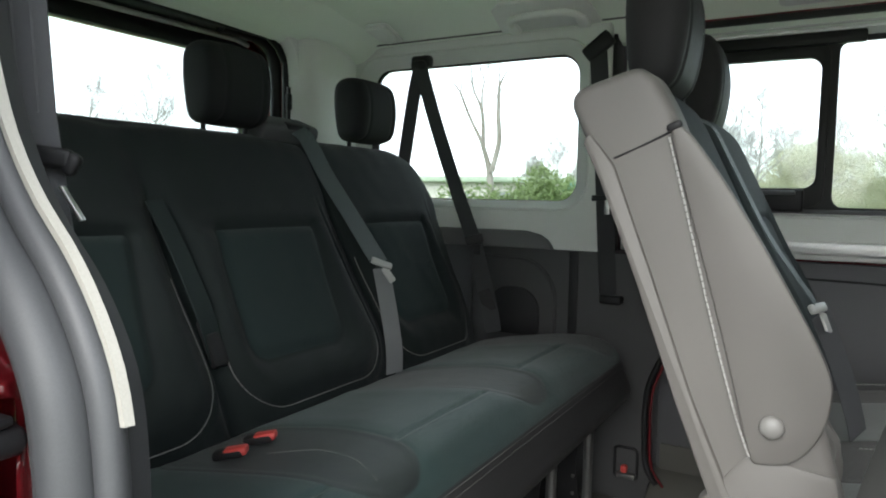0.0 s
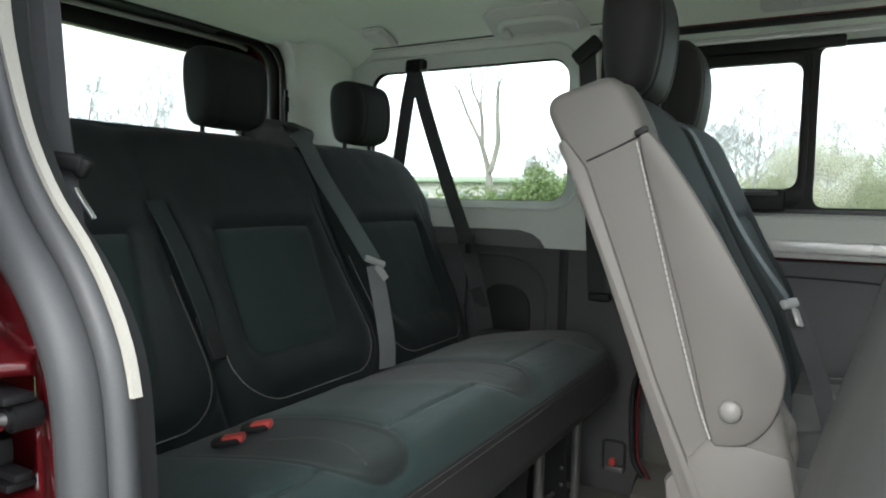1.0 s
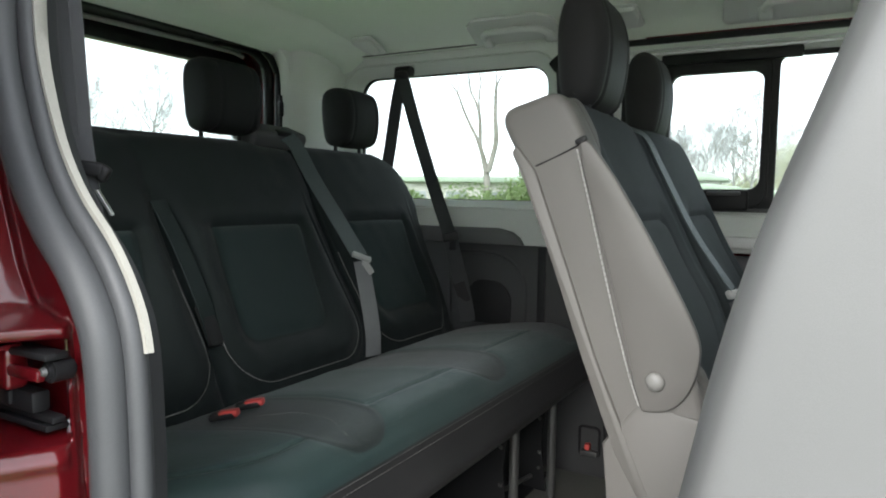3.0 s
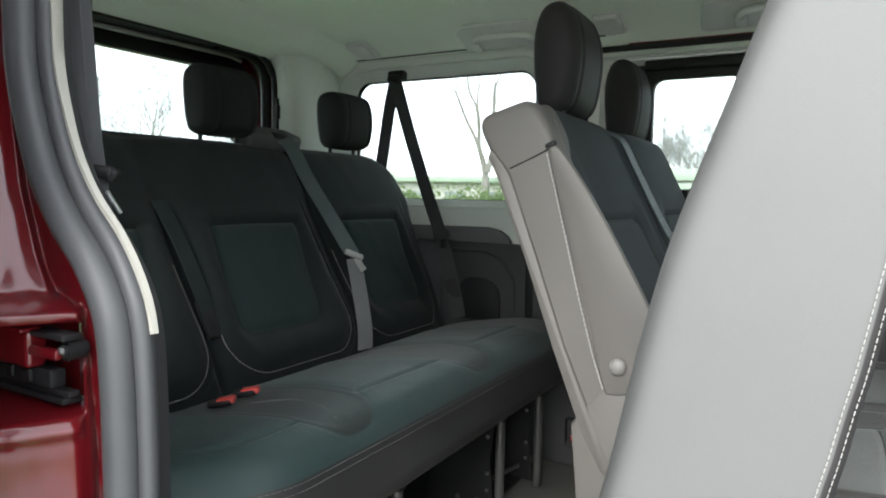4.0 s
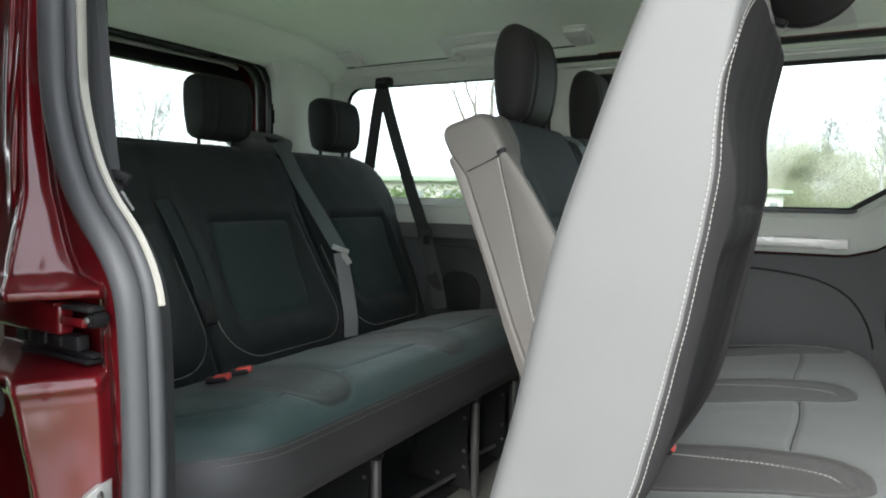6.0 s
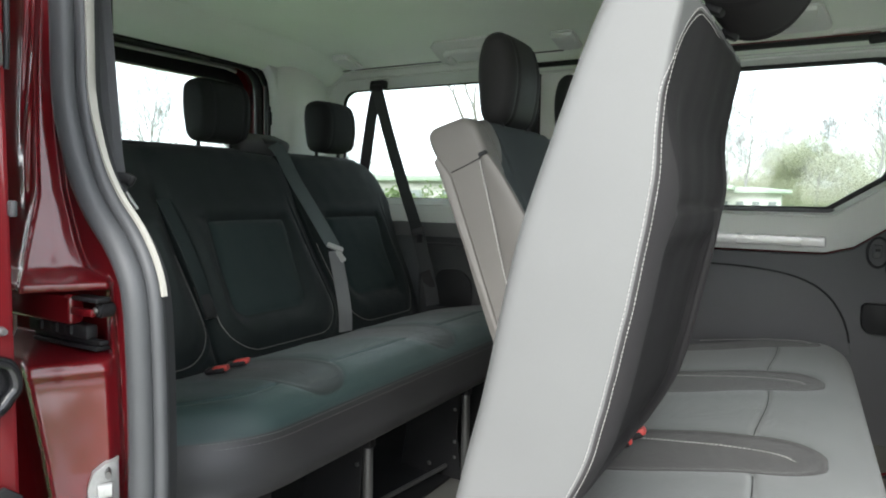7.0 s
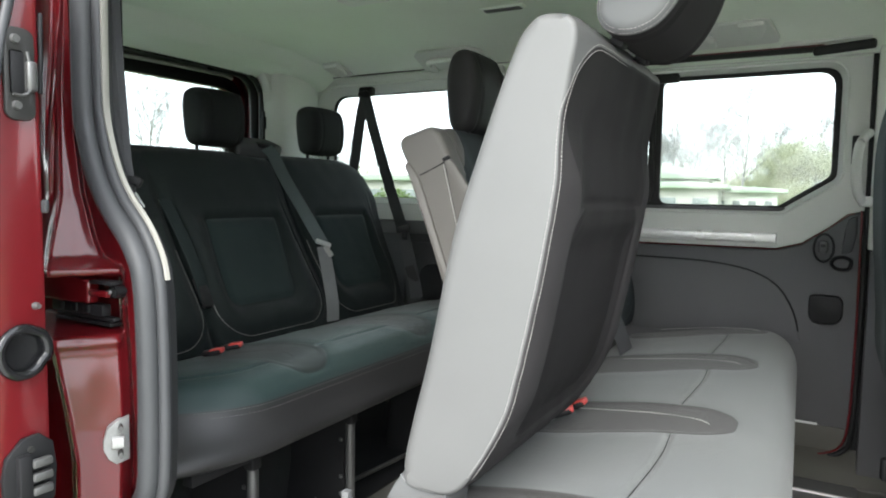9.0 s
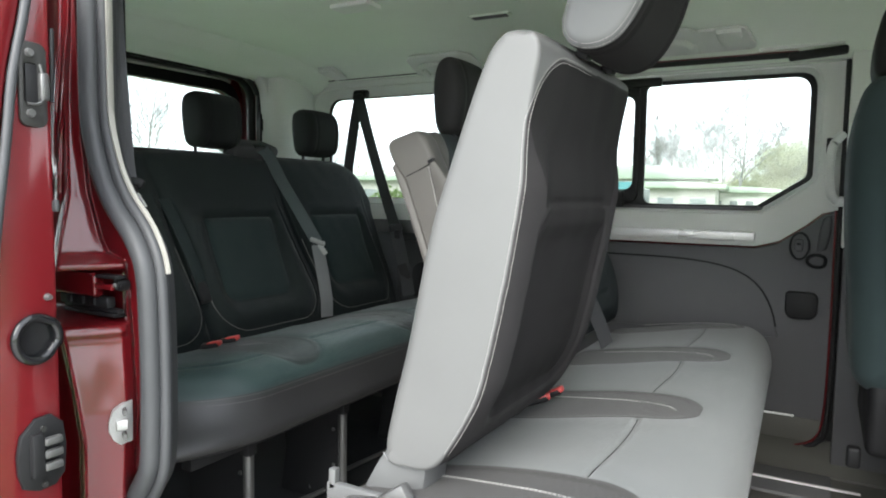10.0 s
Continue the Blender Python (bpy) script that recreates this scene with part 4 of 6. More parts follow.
structure("wall_front_pillar_core", plate([(0.565, 0.40), (0.82, 0.40), (0.82, 1.84), (0.565, 1.84)], [], on_y(1.925), (0, 0.02, 0)), BLACK, "dark inner pillar behind the trim", "wall")
structure("trim_pillar_slot", boxed((0.556, 1.900, 1.520), (0.022, 0.010, 0.085), 0.003), BLACK, "black slot cover on the pillar", "trim")
structure("trim_door_sill", plate([(1.93, 0.36), (1.93, 0.625), (1.895, 0.625), (1.845, 0.585), (1.80, 0.556), (1.78, 0.36)], [], on_x(-0.40), (1.22, 0, 0), 0.006), OLIVE, "olive-grey plastic sill below the door", "trim")
structure("trim_step", boxed((0.12, 1.70, 0.545), (0.98, 0.20, 0.03), 0.008), GREYTRIM, "grey plastic entrance step", "trim")
structure("trim_step_edge", boxed((0.42, 1.690, 0.562), (0.52, 0.012, 0.006), 0.002), STRIPE, "bright edge of the entrance step", "trim")
structure("trim_step_tread", boxed((0.40, 1.888, 0.699), (0.20, 0.008, 0.006), 0.002), STRIPE, "bright tread line by the door", "trim")
gh = thing("pillar_grab_handle", "cream plastic grab handle on the door pillar", "handle")
part("grip", tube(smooth_path([(0.575, 1.835, 1.375), (0.562, 1.80, 1.40), (0.556, 1.785, 1.46), (0.562, 1.795, 1.53), (0.585, 1.835, 1.565)], 30), 0.0125, 12), CREAM, gh)
part("foot", boxed((0.585, 1.84, 1.372), (0.035, 0.025, 0.03), 0.008, 3), CREAM, gh, "moulded foot")

# front of the cabin, plain, to close the place
structure("wall_far_front", plate([(0.80, 0.30), (1.75, 0.30), (1.75, 1.84), (0.80, 1.84)], [rounded(0.90, 1.62, 1.25, 1.74, 0.05)], on_y(1.86), (0, 0.04, 0)), CHARCOAL, "charcoal lining of the front door", "wall")
structure("wall_near_front", plate([(0.70, 0.30), (1.75, 0.30), (1.75, 1.80), (0.70, 1.80)], [rounded(0.90, 1.62, 1.25, 1.74, 0.05)], on_y(0.105), (0, 0.08, 0)), RED, "red front door and pillar on the open side", "wall")
# added out of view: a low slot in place of the windscreen dims the benches
structure("wall_front", plate([(0.17, 0.30), (1.90, 0.30), (1.90, 1.84), (0.17, 1.84)], [rounded(0.30, 1.78, 1.46, 1.76, 0.06)], on_x(1.75), (0.04, 0, 0)), CHARCOAL, "unseen dark front wall that limits windscreen light", "wall")
structure("sill_near", boxed((0.15, 0.20, 0.44), (1.2, 0.10, 0.18), 0.02, 3), CHARCOAL, "charcoal door sill on the open side", "sill")

# ---- ceiling fittings ----
def liner_z(y):
    return float(np.interp(y, [q[0] for q in roof_in], [q[1] for q in roof_in]))


def under_liner(drop):
    """Lays (x, y) points just below the curved headliner."""
    return lambda a, b: Vector((a, b, liner_z(b) - drop))


for x, w in ((-0.70, 0.20), (0.065, 0.20)):
    g = thing("ceiling_grab_handle", "cream folding grab handle over the window", "handle", "grab handles")
    part("housing", plate([(x - 0.145, 1.80), (x - 0.135, 1.700), (x - 0.10, 1.662), (x + 0.10, 1.662), (x + 0.135, 1.700), (x + 0.145, 1.80)], [], under_liner(0.003), (0, -0.002, -0.010), 0.004), CREAM, g, "raised moulded housing")
    for e in (-1, 1):
        part("foot", boxed((x + e * w / 2, 1.775, liner_z(1.775) - 0.016), (0.034, 0.05, 0.022), 0.008, 3, pose(0, 0, 0, -25)), CREAM, g, "moulded foot")
    part("grip", tube(smooth_path([(x - w / 2, 1.785, liner_z(1.785) - 0.006), (x - w / 2 + 0.002, 1.748, liner_z(1.748) - 0.026), (x - w / 2 + 0.025, 1.714, liner_z(1.714) - 0.030), (x, 1.706, liner_z(1.706) - 0.030), (x + w / 2 - 0.025, 1.714, liner_z(1.714) - 0.030), (x + w / 2 - 0.002, 1.748, liner_z(1.748) - 0.026), (x + w / 2, 1.785, liner_z(1.785) - 0.006)], 40), 0.0105, 10), CREAM, g)
for x in (-1.215, 0.279, -0.37):
    g = thing("coat_hook", "small cream coat hook by the ceiling", "hook", "coat hooks")
    part("housing", plate(rounded(x - 0.040, x + 0.040, 1.685, 1.795, 0.018), [], under_liner(0.004), (0, -0.002, -0.006), 0.003), CREAM, g)
    part("flap", plate([(x - 0.034, 1.692), (x + 0.034, 1.692), (x + 0.034, 1.740), (x + 0.024, 1.770), (x, 1.782), (x - 0.024, 1.770), (x - 0.034, 1.740)], [], under_liner(0.006), (0, -0.006, -0.018), 0.005), CREAM, g, "folded hook flap")
structure("trim_cant_moulding", plate(blunt([(-0.12, 1.690), (0.325, 1.695), (0.352, 1.812), (-0.14, 1.818)], 0.02), [], under_liner(0.002), (0, -0.002, -0.010), 0.004), CREAM, "moulded cream trim along the ceiling edge", "trim")
structure("trim_runner_sleeve", plate([(0.345, 1.818), (0.575, 1.826), (0.59, 1.845), (0.36, 1.842)], [], on_y(1.826), (0, 0.02, 0), 0.006), CREAM, "pale runner cover by the ceiling", "trim")
cl = thing("ceiling_vent", "slim slotted vent in the headliner", "vent")
part("frame", boxed((-0.33, 1.36, 1.899), (0.13, 0.035, 0.008), 0.003), LINER, cl)
for i in range(3):
    part("slat", boxed((-0.33, 1.350 + 0.010 * i, 1.894), (0.11, 0.005, 0.004), 0.001), CHARCOAL, cl)
lamp = thing("ceiling_lamp", "unlit clear ceiling lamp in the headliner", "lamp")
part("lens", boxed((-0.63, 1.11, 1.898), (0.13, 0.07, 0.014), 0.005, 2), STRIPE, lamp, "ribbed clear lens")


# ---- seats ----
A0, E0, N0 = np.array((-0.82, 1.0)), np.array((-0.4763, 0.8793)), np.array((0.8793, 0.4763))
REAR_BACK = [(-0.800, 0.955), (-0.812, 1.00), (-0.858, 1.09), (-0.930, 1.205), (-1.000, 1.330), (-1.062, 1.435), (-1.085, 1.470), (-1.108, 1.491), (-1.140, 1.499), (-1.172, 1.487),
             (-1.182, 1.455), (-1.140, 1.36), (-1.06, 1.20), (-0.97, 1.03), (-0.925, 0.955), (-0.87, 0.935)]


def panel_d(u, s):
    """Negative inside the teal panel of a rear back, which leans a little across."""
    return sd_box(u - 0.17 * (s - 0.214), s - 0.214, 0.124 + 0.035 * s, 0.133, 0.040 - 0.030 * step(0.19, 0.28, s))


def outer_d(u, s):
    return sd_box(u - 0.004, s - 0.40, 0.205, 0.41, 0.10)


def back_push(centres, gaps=()):
    def push(y, x, z, nx, nz):
        f = nx * N0[0] + nz * N0[1]
        if f < 0.2:
            return 0.0
        u, s = min((y - c for c in centres), key=abs), (x - A0[0]) * E0[0] + (z - A0[1]) * E0[1]
        half = 0.124 + 0.035 * s
        d = panel_d(u, s)
        du = outer_d(u, s)
        low = 1 - step(0.36, 0.46, s)
        o = 0.010 * (1 - (u / 0.25) ** 2) - 0.014
        o += groove(d, 0.009, 0.0045 + 0.003 * step(0.30, 0.345, s)) + groove(du, 0.004, 0.006) * low
        o += 0.012 * step(0.0, 0.045, d) * step(0.0, 0.04, -du) * (1 - step(0.32, 0.40, s))
        o -= 0.012 * step(0.0, 0.03, du) * low
        for g in gaps:
            o -= 0.014 * math.exp(-((y - g) / 0.015) ** 2) * low + 0.006 * math.exp(-((y - g) / 0.03) ** 2) * (1 - low) * (1 - step(0.5, 0.56, s))
        if s > 0.340 and abs(u - 0.02) < half + 0.045:
            o += groove(s - 0.349, 0.005, 0.0045)
        wr = 0.0012 * noise.noise(Vector((y * 22, s * 9, 3.1))) + 0.0010 * noise.noise(Vector((y * 9, s * 30, 7.7)))
        return (o + wr) * step(0.2, 0.7, f)
    return push


def back_zone(centres):
    def zone(y, x, z, nx, nz):
        u, s = min((y - c for c in centres), key=abs), (x - A0[0]) * E0[0] + (z - A0[1]) * E0[1]
        return panel_d(u, s) if nx * N0[0] + nz * N0[1] > 0.3 else 0.05
    return zone


def back_point(y, s, out=0.0):
    p = A0 + E0 * s + N0 * out
    return (p[0], y, p[1])


def bench_back(parent, centres, y0, y1, gaps=(), round_far=False):
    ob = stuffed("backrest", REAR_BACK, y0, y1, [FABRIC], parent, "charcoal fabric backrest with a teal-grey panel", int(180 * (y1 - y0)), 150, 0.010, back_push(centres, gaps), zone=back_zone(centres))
    if round_far:
        for v in ob.data.vertices:
            t = max(0.0, (v.co.y - (y1 - 0.13)) / 0.13)
            k = max(0.0, (v.co.z - 0.98) / 0.52)
            along_back = (v.co.x - A0[0]) * E0[0] + (v.co.z - A0[1]) * E0[1]
            v.co.z -= 0.055 * (1 - math.sqrt(max(0, 1 - min(1.0, t) ** 2))) * k * k
            if v.co.y > 1.52:
                v.co.y = 1.52 + (v.co.y - 1.52) * (0.130 + 0.28 * min(0.42, max(0.0, along_back))) / (y1 - 1.52)
    for line in seam_lines(ob, lambda y, x, z, nx, nz: outer_d(min((y - c for c in centres), key=abs), (x - A0[0]) * E0[0] + (z - A0[1]) * E0[1]) + 0.0015,
                           lambda y, x, z, nx, nz: nx > 0.5 and z < 1.23, 0.0017):
        part("seam", tube(line, 0.0010, 5), THREAD_DIM, ob, "thin grey top-stitched seam", 80)
    return ob


def headrest(parent, profile, y, w, mats, label, pick=None, posts=(), r=0.035):
    h = stuffed("headrest", profile, y - w / 2, y + w / 2, mats, parent, label, 30, 60, r,
                lambda yy, x, z, nx, nz: groove(abs(abs(yy - y) - w / 2 + 0.034), 0.0035, 0.003) + 0.003 * (1 - ((yy - y) / (w / 2)) ** 2), pick)
    for (x0, z0), (x1, z1), dy in posts:
        part("post", tube([(x0, y + dy, z0), (x1, y + dy, z1)], 0.0058, 10), BLACK, h, "black steel post", 70)
    return h


REAR_HR = [(-1.122, 1.514), (-1.096, 1.530), (-1.085, 1.578), (-1.088, 1.632), (-1.106, 1.668), (-1.148, 1.679), (-1.184, 1.667), (-1.194, 1.628), (-1.188, 1.562), (-1.177, 1.523), (-1.155, 1.511)]
rear = thing("rear_bench", "three-seat rear bench in charcoal and teal-grey fabric", "bench seat")
bench_back(rear, (0.545, 0.998), 0.28, 1.2495, (0.775,))
bench_back(rear, (1.457,), 1.2505, 1.745, (), True)
for y in (0.55, 1.050, 1.545):
    headrest(rear, REAR_HR, y, 0.170, [BLACKVINYL], "black padded headrest on two posts", r=0.024, posts=[((-1.150, 1.46), (-1.152, 1.53), d) for d in (-0.058, 0.058)])


def crease_x(y, crease):
    return crease + 0.006 * math.sin(y * 13) - 0.03 * (y - 0.85)


def cushion_push(tongues, xb, xt, crease, soft=1.0):
    def push(y, x, z, nx, nz):
        if nz < 0.3:
            return 0.0
        clear = min(tongue_d(x, y, t, xb, xt) for t in tongues)
        o = groove(x - crease_x(y, crease), 0.0055, 0.0052) * step(-0.002, 0.012, clear)
        for t in tongues:
            d = tongue_d(x, y, t, xb, xt)
            o += soft * (groove(d, 0.004, 0.004) - 0.006 * step(0.0, 0.02, -d) + 0.004 * math.exp(-((d - 0.03) / 0.03) ** 2))
        o += 0.0008 * noise.noise(Vector((x * 14, y * 9, 1.7))) + 0.0001 * noise.noise(Vector((x * 45, y * 30, 5.2)))
        return o * step(0.3, 0.7, nz)
    return push


def tongue_d(x, y, yc, xb, xt):
    """Distance-like value, negative inside the dark tongue between two seats."""
    q = step(xb + 0.40 * (xt - xb), xt, x)
    return sd_box(x - (xb + xt) / 2, y - yc, (xt - xb) / 2, 0.103 - 0.024 * q, 0.066)


def front_pick(split):
    return lambda y, x, z, nx, nz: 1 if z < split or nz < 0.1 else 0


def tongue_zone(tongues, xb, xt, edge=9.0):
    return lambda y, x, z, nx, nz: min(edge - x, min(tongue_d(x, y, t, xb, xt) for t in tongues)) if nz > 0.1 else 0.05


def corner_cut(y, y0, y1, near, far):
    """How far a bench's front edge is drawn back at its rounded ends; near and far are (radius, amount)."""
    near_t, far_t = min(1.0, max(0.0, 1 - (y - y0) / near[0])), min(1.0, max(0.0, 1 - (y1 - y) / far[0]))
    return near[1] * near_t ** 2 + far[1] * (1 - math.sqrt(1 - far_t ** 2))


def round_corners(ob, y0, y1, x_back, x_front, near, far, hem=1.0):
    """hem below 1 lets the lower hem stand further out than the seam above it."""
    for v in ob.data.vertices:
        v.co.x -= corner_cut(v.co.y, y0, y1, near, far) * max(0, (v.co.x - x_back) / (x_front - x_back)) * (hem + (1 - hem) * step(0.875, 0.965, v.co.z))


REAR_ENDS = ((0.27, 0.24), (0.04, 0.02))
MID_ENDS = ((0.09, 0.05), (0.09, 0.05))


REAR_T = (0.24, 0.70, 1.16, 1.615)
REAR_CUSH = [(-0.83, 0.965), (-0.78, 0.985), (-0.70, 1.002), (-0.60, 1.018), (-0.52, 1.022), (-0.472, 1.012), (-0.445, 0.988), (-0.432, 0.962), (-0.418, 0.925), (-0.408, 0.895), (-0.420, 0.872), (-0.46, 0.865), (-0.62, 0.862), (-0.80, 0.87), (-0.84, 0.91)]
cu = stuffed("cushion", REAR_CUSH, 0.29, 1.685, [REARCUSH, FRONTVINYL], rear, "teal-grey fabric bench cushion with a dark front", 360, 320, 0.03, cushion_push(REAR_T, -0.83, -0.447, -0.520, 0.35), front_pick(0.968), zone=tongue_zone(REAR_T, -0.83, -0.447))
round_corners(cu, 0.29, 1.685, -0.84, -0.41, *REAR_ENDS, 0.40)


def front_seam(y0, y1, x_of, z_of, parent, n=60):
    for dz in (0.0, -0.010):
        part("seam", stitches([(x_of(y) + dz * -0.35, y, z_of(y) + dz) for y in np.linspace(y0, y1, n)], 0.006, 0.003, 0.00042), THREAD_DIM, parent, "pale double stitching", 80)


front_seam(0.34, 1.63, lambda y: -0.430 - corner_cut(y, 0.29, 1.685, *REAR_ENDS), lambda y: 0.966, cu)
for t in REAR_T[1:3]:
    pts = [(x, t + dy, float(np.interp(x, [q[0] for q in REAR_CUSH[:6]], [q[1] for q in REAR_CUSH[:6]])) - 0.0008) for x, dy in smooth_path([(-0.665, -0.022), (-0.60, 0.004), (-0.54, 0.002), (-0.476, -0.024)], 40)]
    part("tongue_seam", stitches(pts, 0.005, 0.002, 0.0007), THREAD_DIM, cu, "grey curved stitching", 80)


def buckle(parent, at, yaw, tilt, colour=BUCKLE):
    b = part("buckle", boxed((0, 0, 0), (0.044, 0.023, 0.013), 0.005, 2), BLACK, parent, "black belt buckle with red button")
    b.matrix_basis = pose(*at, 0, tilt, yaw)
    k = part("button", boxed((0.010, 0, 0.0022), (0.032, 0.0205, 0.0110), 0.003, 2), colour, b, "bright red release button")
    return b


for dy, dx in ((-0.030, 0.0), (0.034, -0.008)):
    buckle(cu, (-0.700 + dx, 0.672 + dy, 1.011), 30, -10)
# frame below the rear bench
part("frame_rail", boxed((-0.50, 0.98, 0.848), (0.03, 1.16, 0.03), 0.004), BLACK, rear, "black steel seat rail")
part("frame_rail", boxed((-0.74, 0.98, 0.848), (0.03, 1.16, 0.03), 0.004), BLACK, rear, "black steel seat rail")
for y in (0.556, 0.880, 1.345, 1.60):
    lg = part("leg", tube([(-0.492, y, 0.555), (-0.492, y, 0.825)], 0.0115, 14), STEEL, rear, "grey tubular steel leg", 70)
    part("leg_top", boxed((-0.492, y, 0.835), (0.026, 0.026, 0.04), 0.004), BLACK, lg, "black leg socket")
    part("leg_plate", plate([(-0.72, 0.555), (-0.515, 0.555), (-0.53, 0.70), (-0.515, 0.84), (-0.72, 0.84), (-0.70, 0.68)], [], on_y(y + 0.02), (0, 0.004, 0)), BLACK, lg, "black pressed steel plate")
    for z in (0.62, 0.665, 0.76):
        part("bolt", boxed((-0.535, y + 0.017, z), (0.010, 0.006, 0.010), 0.003), STEEL, lg)
for y0, y1 in ((0.60, 0.88), (0.90, 1.34), (1.36, 1.60)):
    part("brace", tube([(-0.62, y0, 0.585), (-0.55, y1, 0.60)], 0.006, 8), STEEL, rear, "thin steel brace", 70)

# dark belt outlet on top of the rear backrest
out = thing("belt_outlet", "charcoal belt outlet on top of the backrest", "belt guide")
part("cover", boxed((-1.150, 1.215, 1.516), (0.085, 0.20, 0.05), 0.016, 4, pose(0, 0, 0, 0, 20, 0)), SIDEPANEL, out)
part("slot", boxed((-1.112, 1.235, 1.524), (0.02, 0.075, 0.014), 0.004, 2, pose(0, 0, 0, 0, 30, 0)), BLACK, out, "black slot")

# pull strap in the gap between two rear backs
pu = thing("pull_strap", "black fabric pull strap between the rear backs", "strap")
part("loop", strap([back_point(y, s, o) for y, s, o in smooth_path([(0.772, 0.405, -0.010), (0.781, 0.30, -0.004), (0.784, 0.18, -0.002), (0.786, 0.10, -0.012)], 24)], 0.036, (0.88, 0, 0.48), 0.003), FABRIC, pu)
# no real cavity: a black box gives the recess its shade
part("pocket", boxed(back_point(0.786, 0.135, -0.010), (0.014, 0.034, 0.085), 0.005, 2, pose(0, 0, 0, 0, -28, 0)), BLACK, pu, "black box standing for a shaded recess")

# ---- middle row ----
mid = thing("middle_bench", "three-seat middle bench with split backs", "bench seat")
MID_T = (0.31, 0.768, 1.235, 1.69)
MID_CUSH = [(-0.02, 0.945), (0.05, 0.962), (0.14, 0.978), (0.24, 0.995), (0.33, 1.004), (0.385, 1.000), (0.422, 0.980), (0.440, 0.945), (0.445, 0.905), (0.435, 0.865), (0.40, 0.848), (0.25, 0.842), (0.05, 0.85), (-0.03, 0.89)]
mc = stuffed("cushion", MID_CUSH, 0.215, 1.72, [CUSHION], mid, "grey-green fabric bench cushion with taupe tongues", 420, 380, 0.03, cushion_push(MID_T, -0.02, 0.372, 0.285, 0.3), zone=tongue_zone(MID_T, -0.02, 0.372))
round_corners(mc, 0.215, 1.72, 0.0, 0.445, *MID_ENDS)
for v in mc.data.vertices:
    v.co.x += 0.034 * (1.60 - v.co.y) / 1.2 * max(0.0, (v.co.x - 0.30) / 0.145)
for t in MID_T:
    for out in (0.0, 0.0035):
        pts = [(x, t + dy + out, float(np.interp(x, [q[0] for q in MID_CUSH[:6]], [q[1] for q in MID_CUSH[:6]])) - 0.0010) for x, dy in smooth_path([(0.06, 0.058), (0.115, 0.051), (0.222, 0.029), (0.312, 0.009), (0.352, -0.024), (0.366, -0.050)], 50)]
        part("tongue_seam", stitches(pts, 0.005, 0.002, 0.0006), THREAD, mc, "white curved stitching", 80)
for line in seam_lines(mc, lambda y, x, z, nx, nz: x - crease_x(y, 0.285), lambda y, x, z, nx, nz: nz > 0.3 and min(tongue_d(x, y, t, -0.02, 0.372) for t in MID_T) > 0.006, -0.0002):
    part("crease_seam", tube(line, 0.0012, 5), DARKVINYL, mc, "dark sewn crease", 80)
buckle(mc, (0.094, 0.724, 0.988), 25, -18)
buckle(mc, (0.108, 0.764, 0.992), 5, -28)
for y in (0.40, 0.95, 1.55):
    lg = part("leg", tube([(0.40, y, 0.555), (0.40, y, 0.85)], 0.013, 14), STEEL, mid, "grey tubular steel leg", 70)
    part("leg_plate", plate([(0.06, 0.555), (0.37, 0.555), (0.36, 0.85), (0.06, 0.85)], [], on_y(y + 0.02), (0, 0.004, 0)), BLACK, lg, "black pressed steel plate")
part("frame_rail", boxed((0.05, 0.97, 0.835), (0.03, 1.30, 0.03), 0.004), BLACK, mid, "black steel seat rail")

# the standing double back
DB = [(-0.050, 0.985), (-0.088, 1.05), (-0.135, 1.163), (-0.178, 1.285), (-0.222, 1.40), (-0.250, 1.455), (-0.256, 1.474), (-0.248, 1.488), (-0.222, 1.497), (-0.186, 1.507), (-0.165, 1.504), (-0.150, 1.484), (-0.128, 1.440), (-0.094, 1.37), (-0.045, 1.27), (0.004, 1.18), (0.032, 1.08), (0.030, 1.00), (-0.005, 0.975)]
AD, ED = np.array((0.030, 1.02)), np.array((-0.402, 0.916))
ND = np.array((0.916, 0.402))


def mid_push(centres):
    def push(y, x, z, nx, nz):
        f = nx * ND[0] + nz * ND[1]
        if f < 0.2:
            return 0.0
        u = min((y - c for c in centres), key=abs)
        s = (x - AD[0]) * ED[0] + (z - AD[1]) * ED[1]
        d, du = sd_box(u, s - 0.20, 0.13, 0.135, 0.035), sd_box(u, s - 0.40, 0.205, 0.41, 0.09)
        return (0.008 * (1 - (u / 0.25) ** 2) - 0.008 + groove(d, 0.005, 0.007) + groove(du, 0.004, 0.006) + 0.008 * step(0, 0.045, d) * step(0, 0.04, -du)
                + 0.012 * noise.noise(Vector((y * 26, s * 34, 1.0))) * (1 - step(0.80, 0.87, y)) * (1 - step(0.10, 0.22, s))) * step(0.2, 0.7, f)
    return push


def mid_zone(y, x, z, nx, nz):
    """Negative on the fabric front; the vinyl wraps the end and the top corner."""
    f = nx * ND[0] + nz * ND[1]
    s = (x - AD[0]) * ED[0] + (z - AD[1]) * ED[1]
    return max(0.742 + 0.020 * (1 - step(0.18, 0.36, s)) + 0.075 * (1 - step(0.03, 0.22, s)) + 0.085 * step(1.38, 1.505, z) - y, 0.12 * (0.45 - f))


db = stuffed("double_backrest", DB, 0.722, 1.685, [DOUBLEVINYL], mid, "upright double backrest, fabric front and grey vinyl back", 200, 190, 0.012, mid_push((0.975, 1.455)), bow=lambda y: (-0.036 * step(0.745, 0.87, y), 0.0), zone=mid_zone)
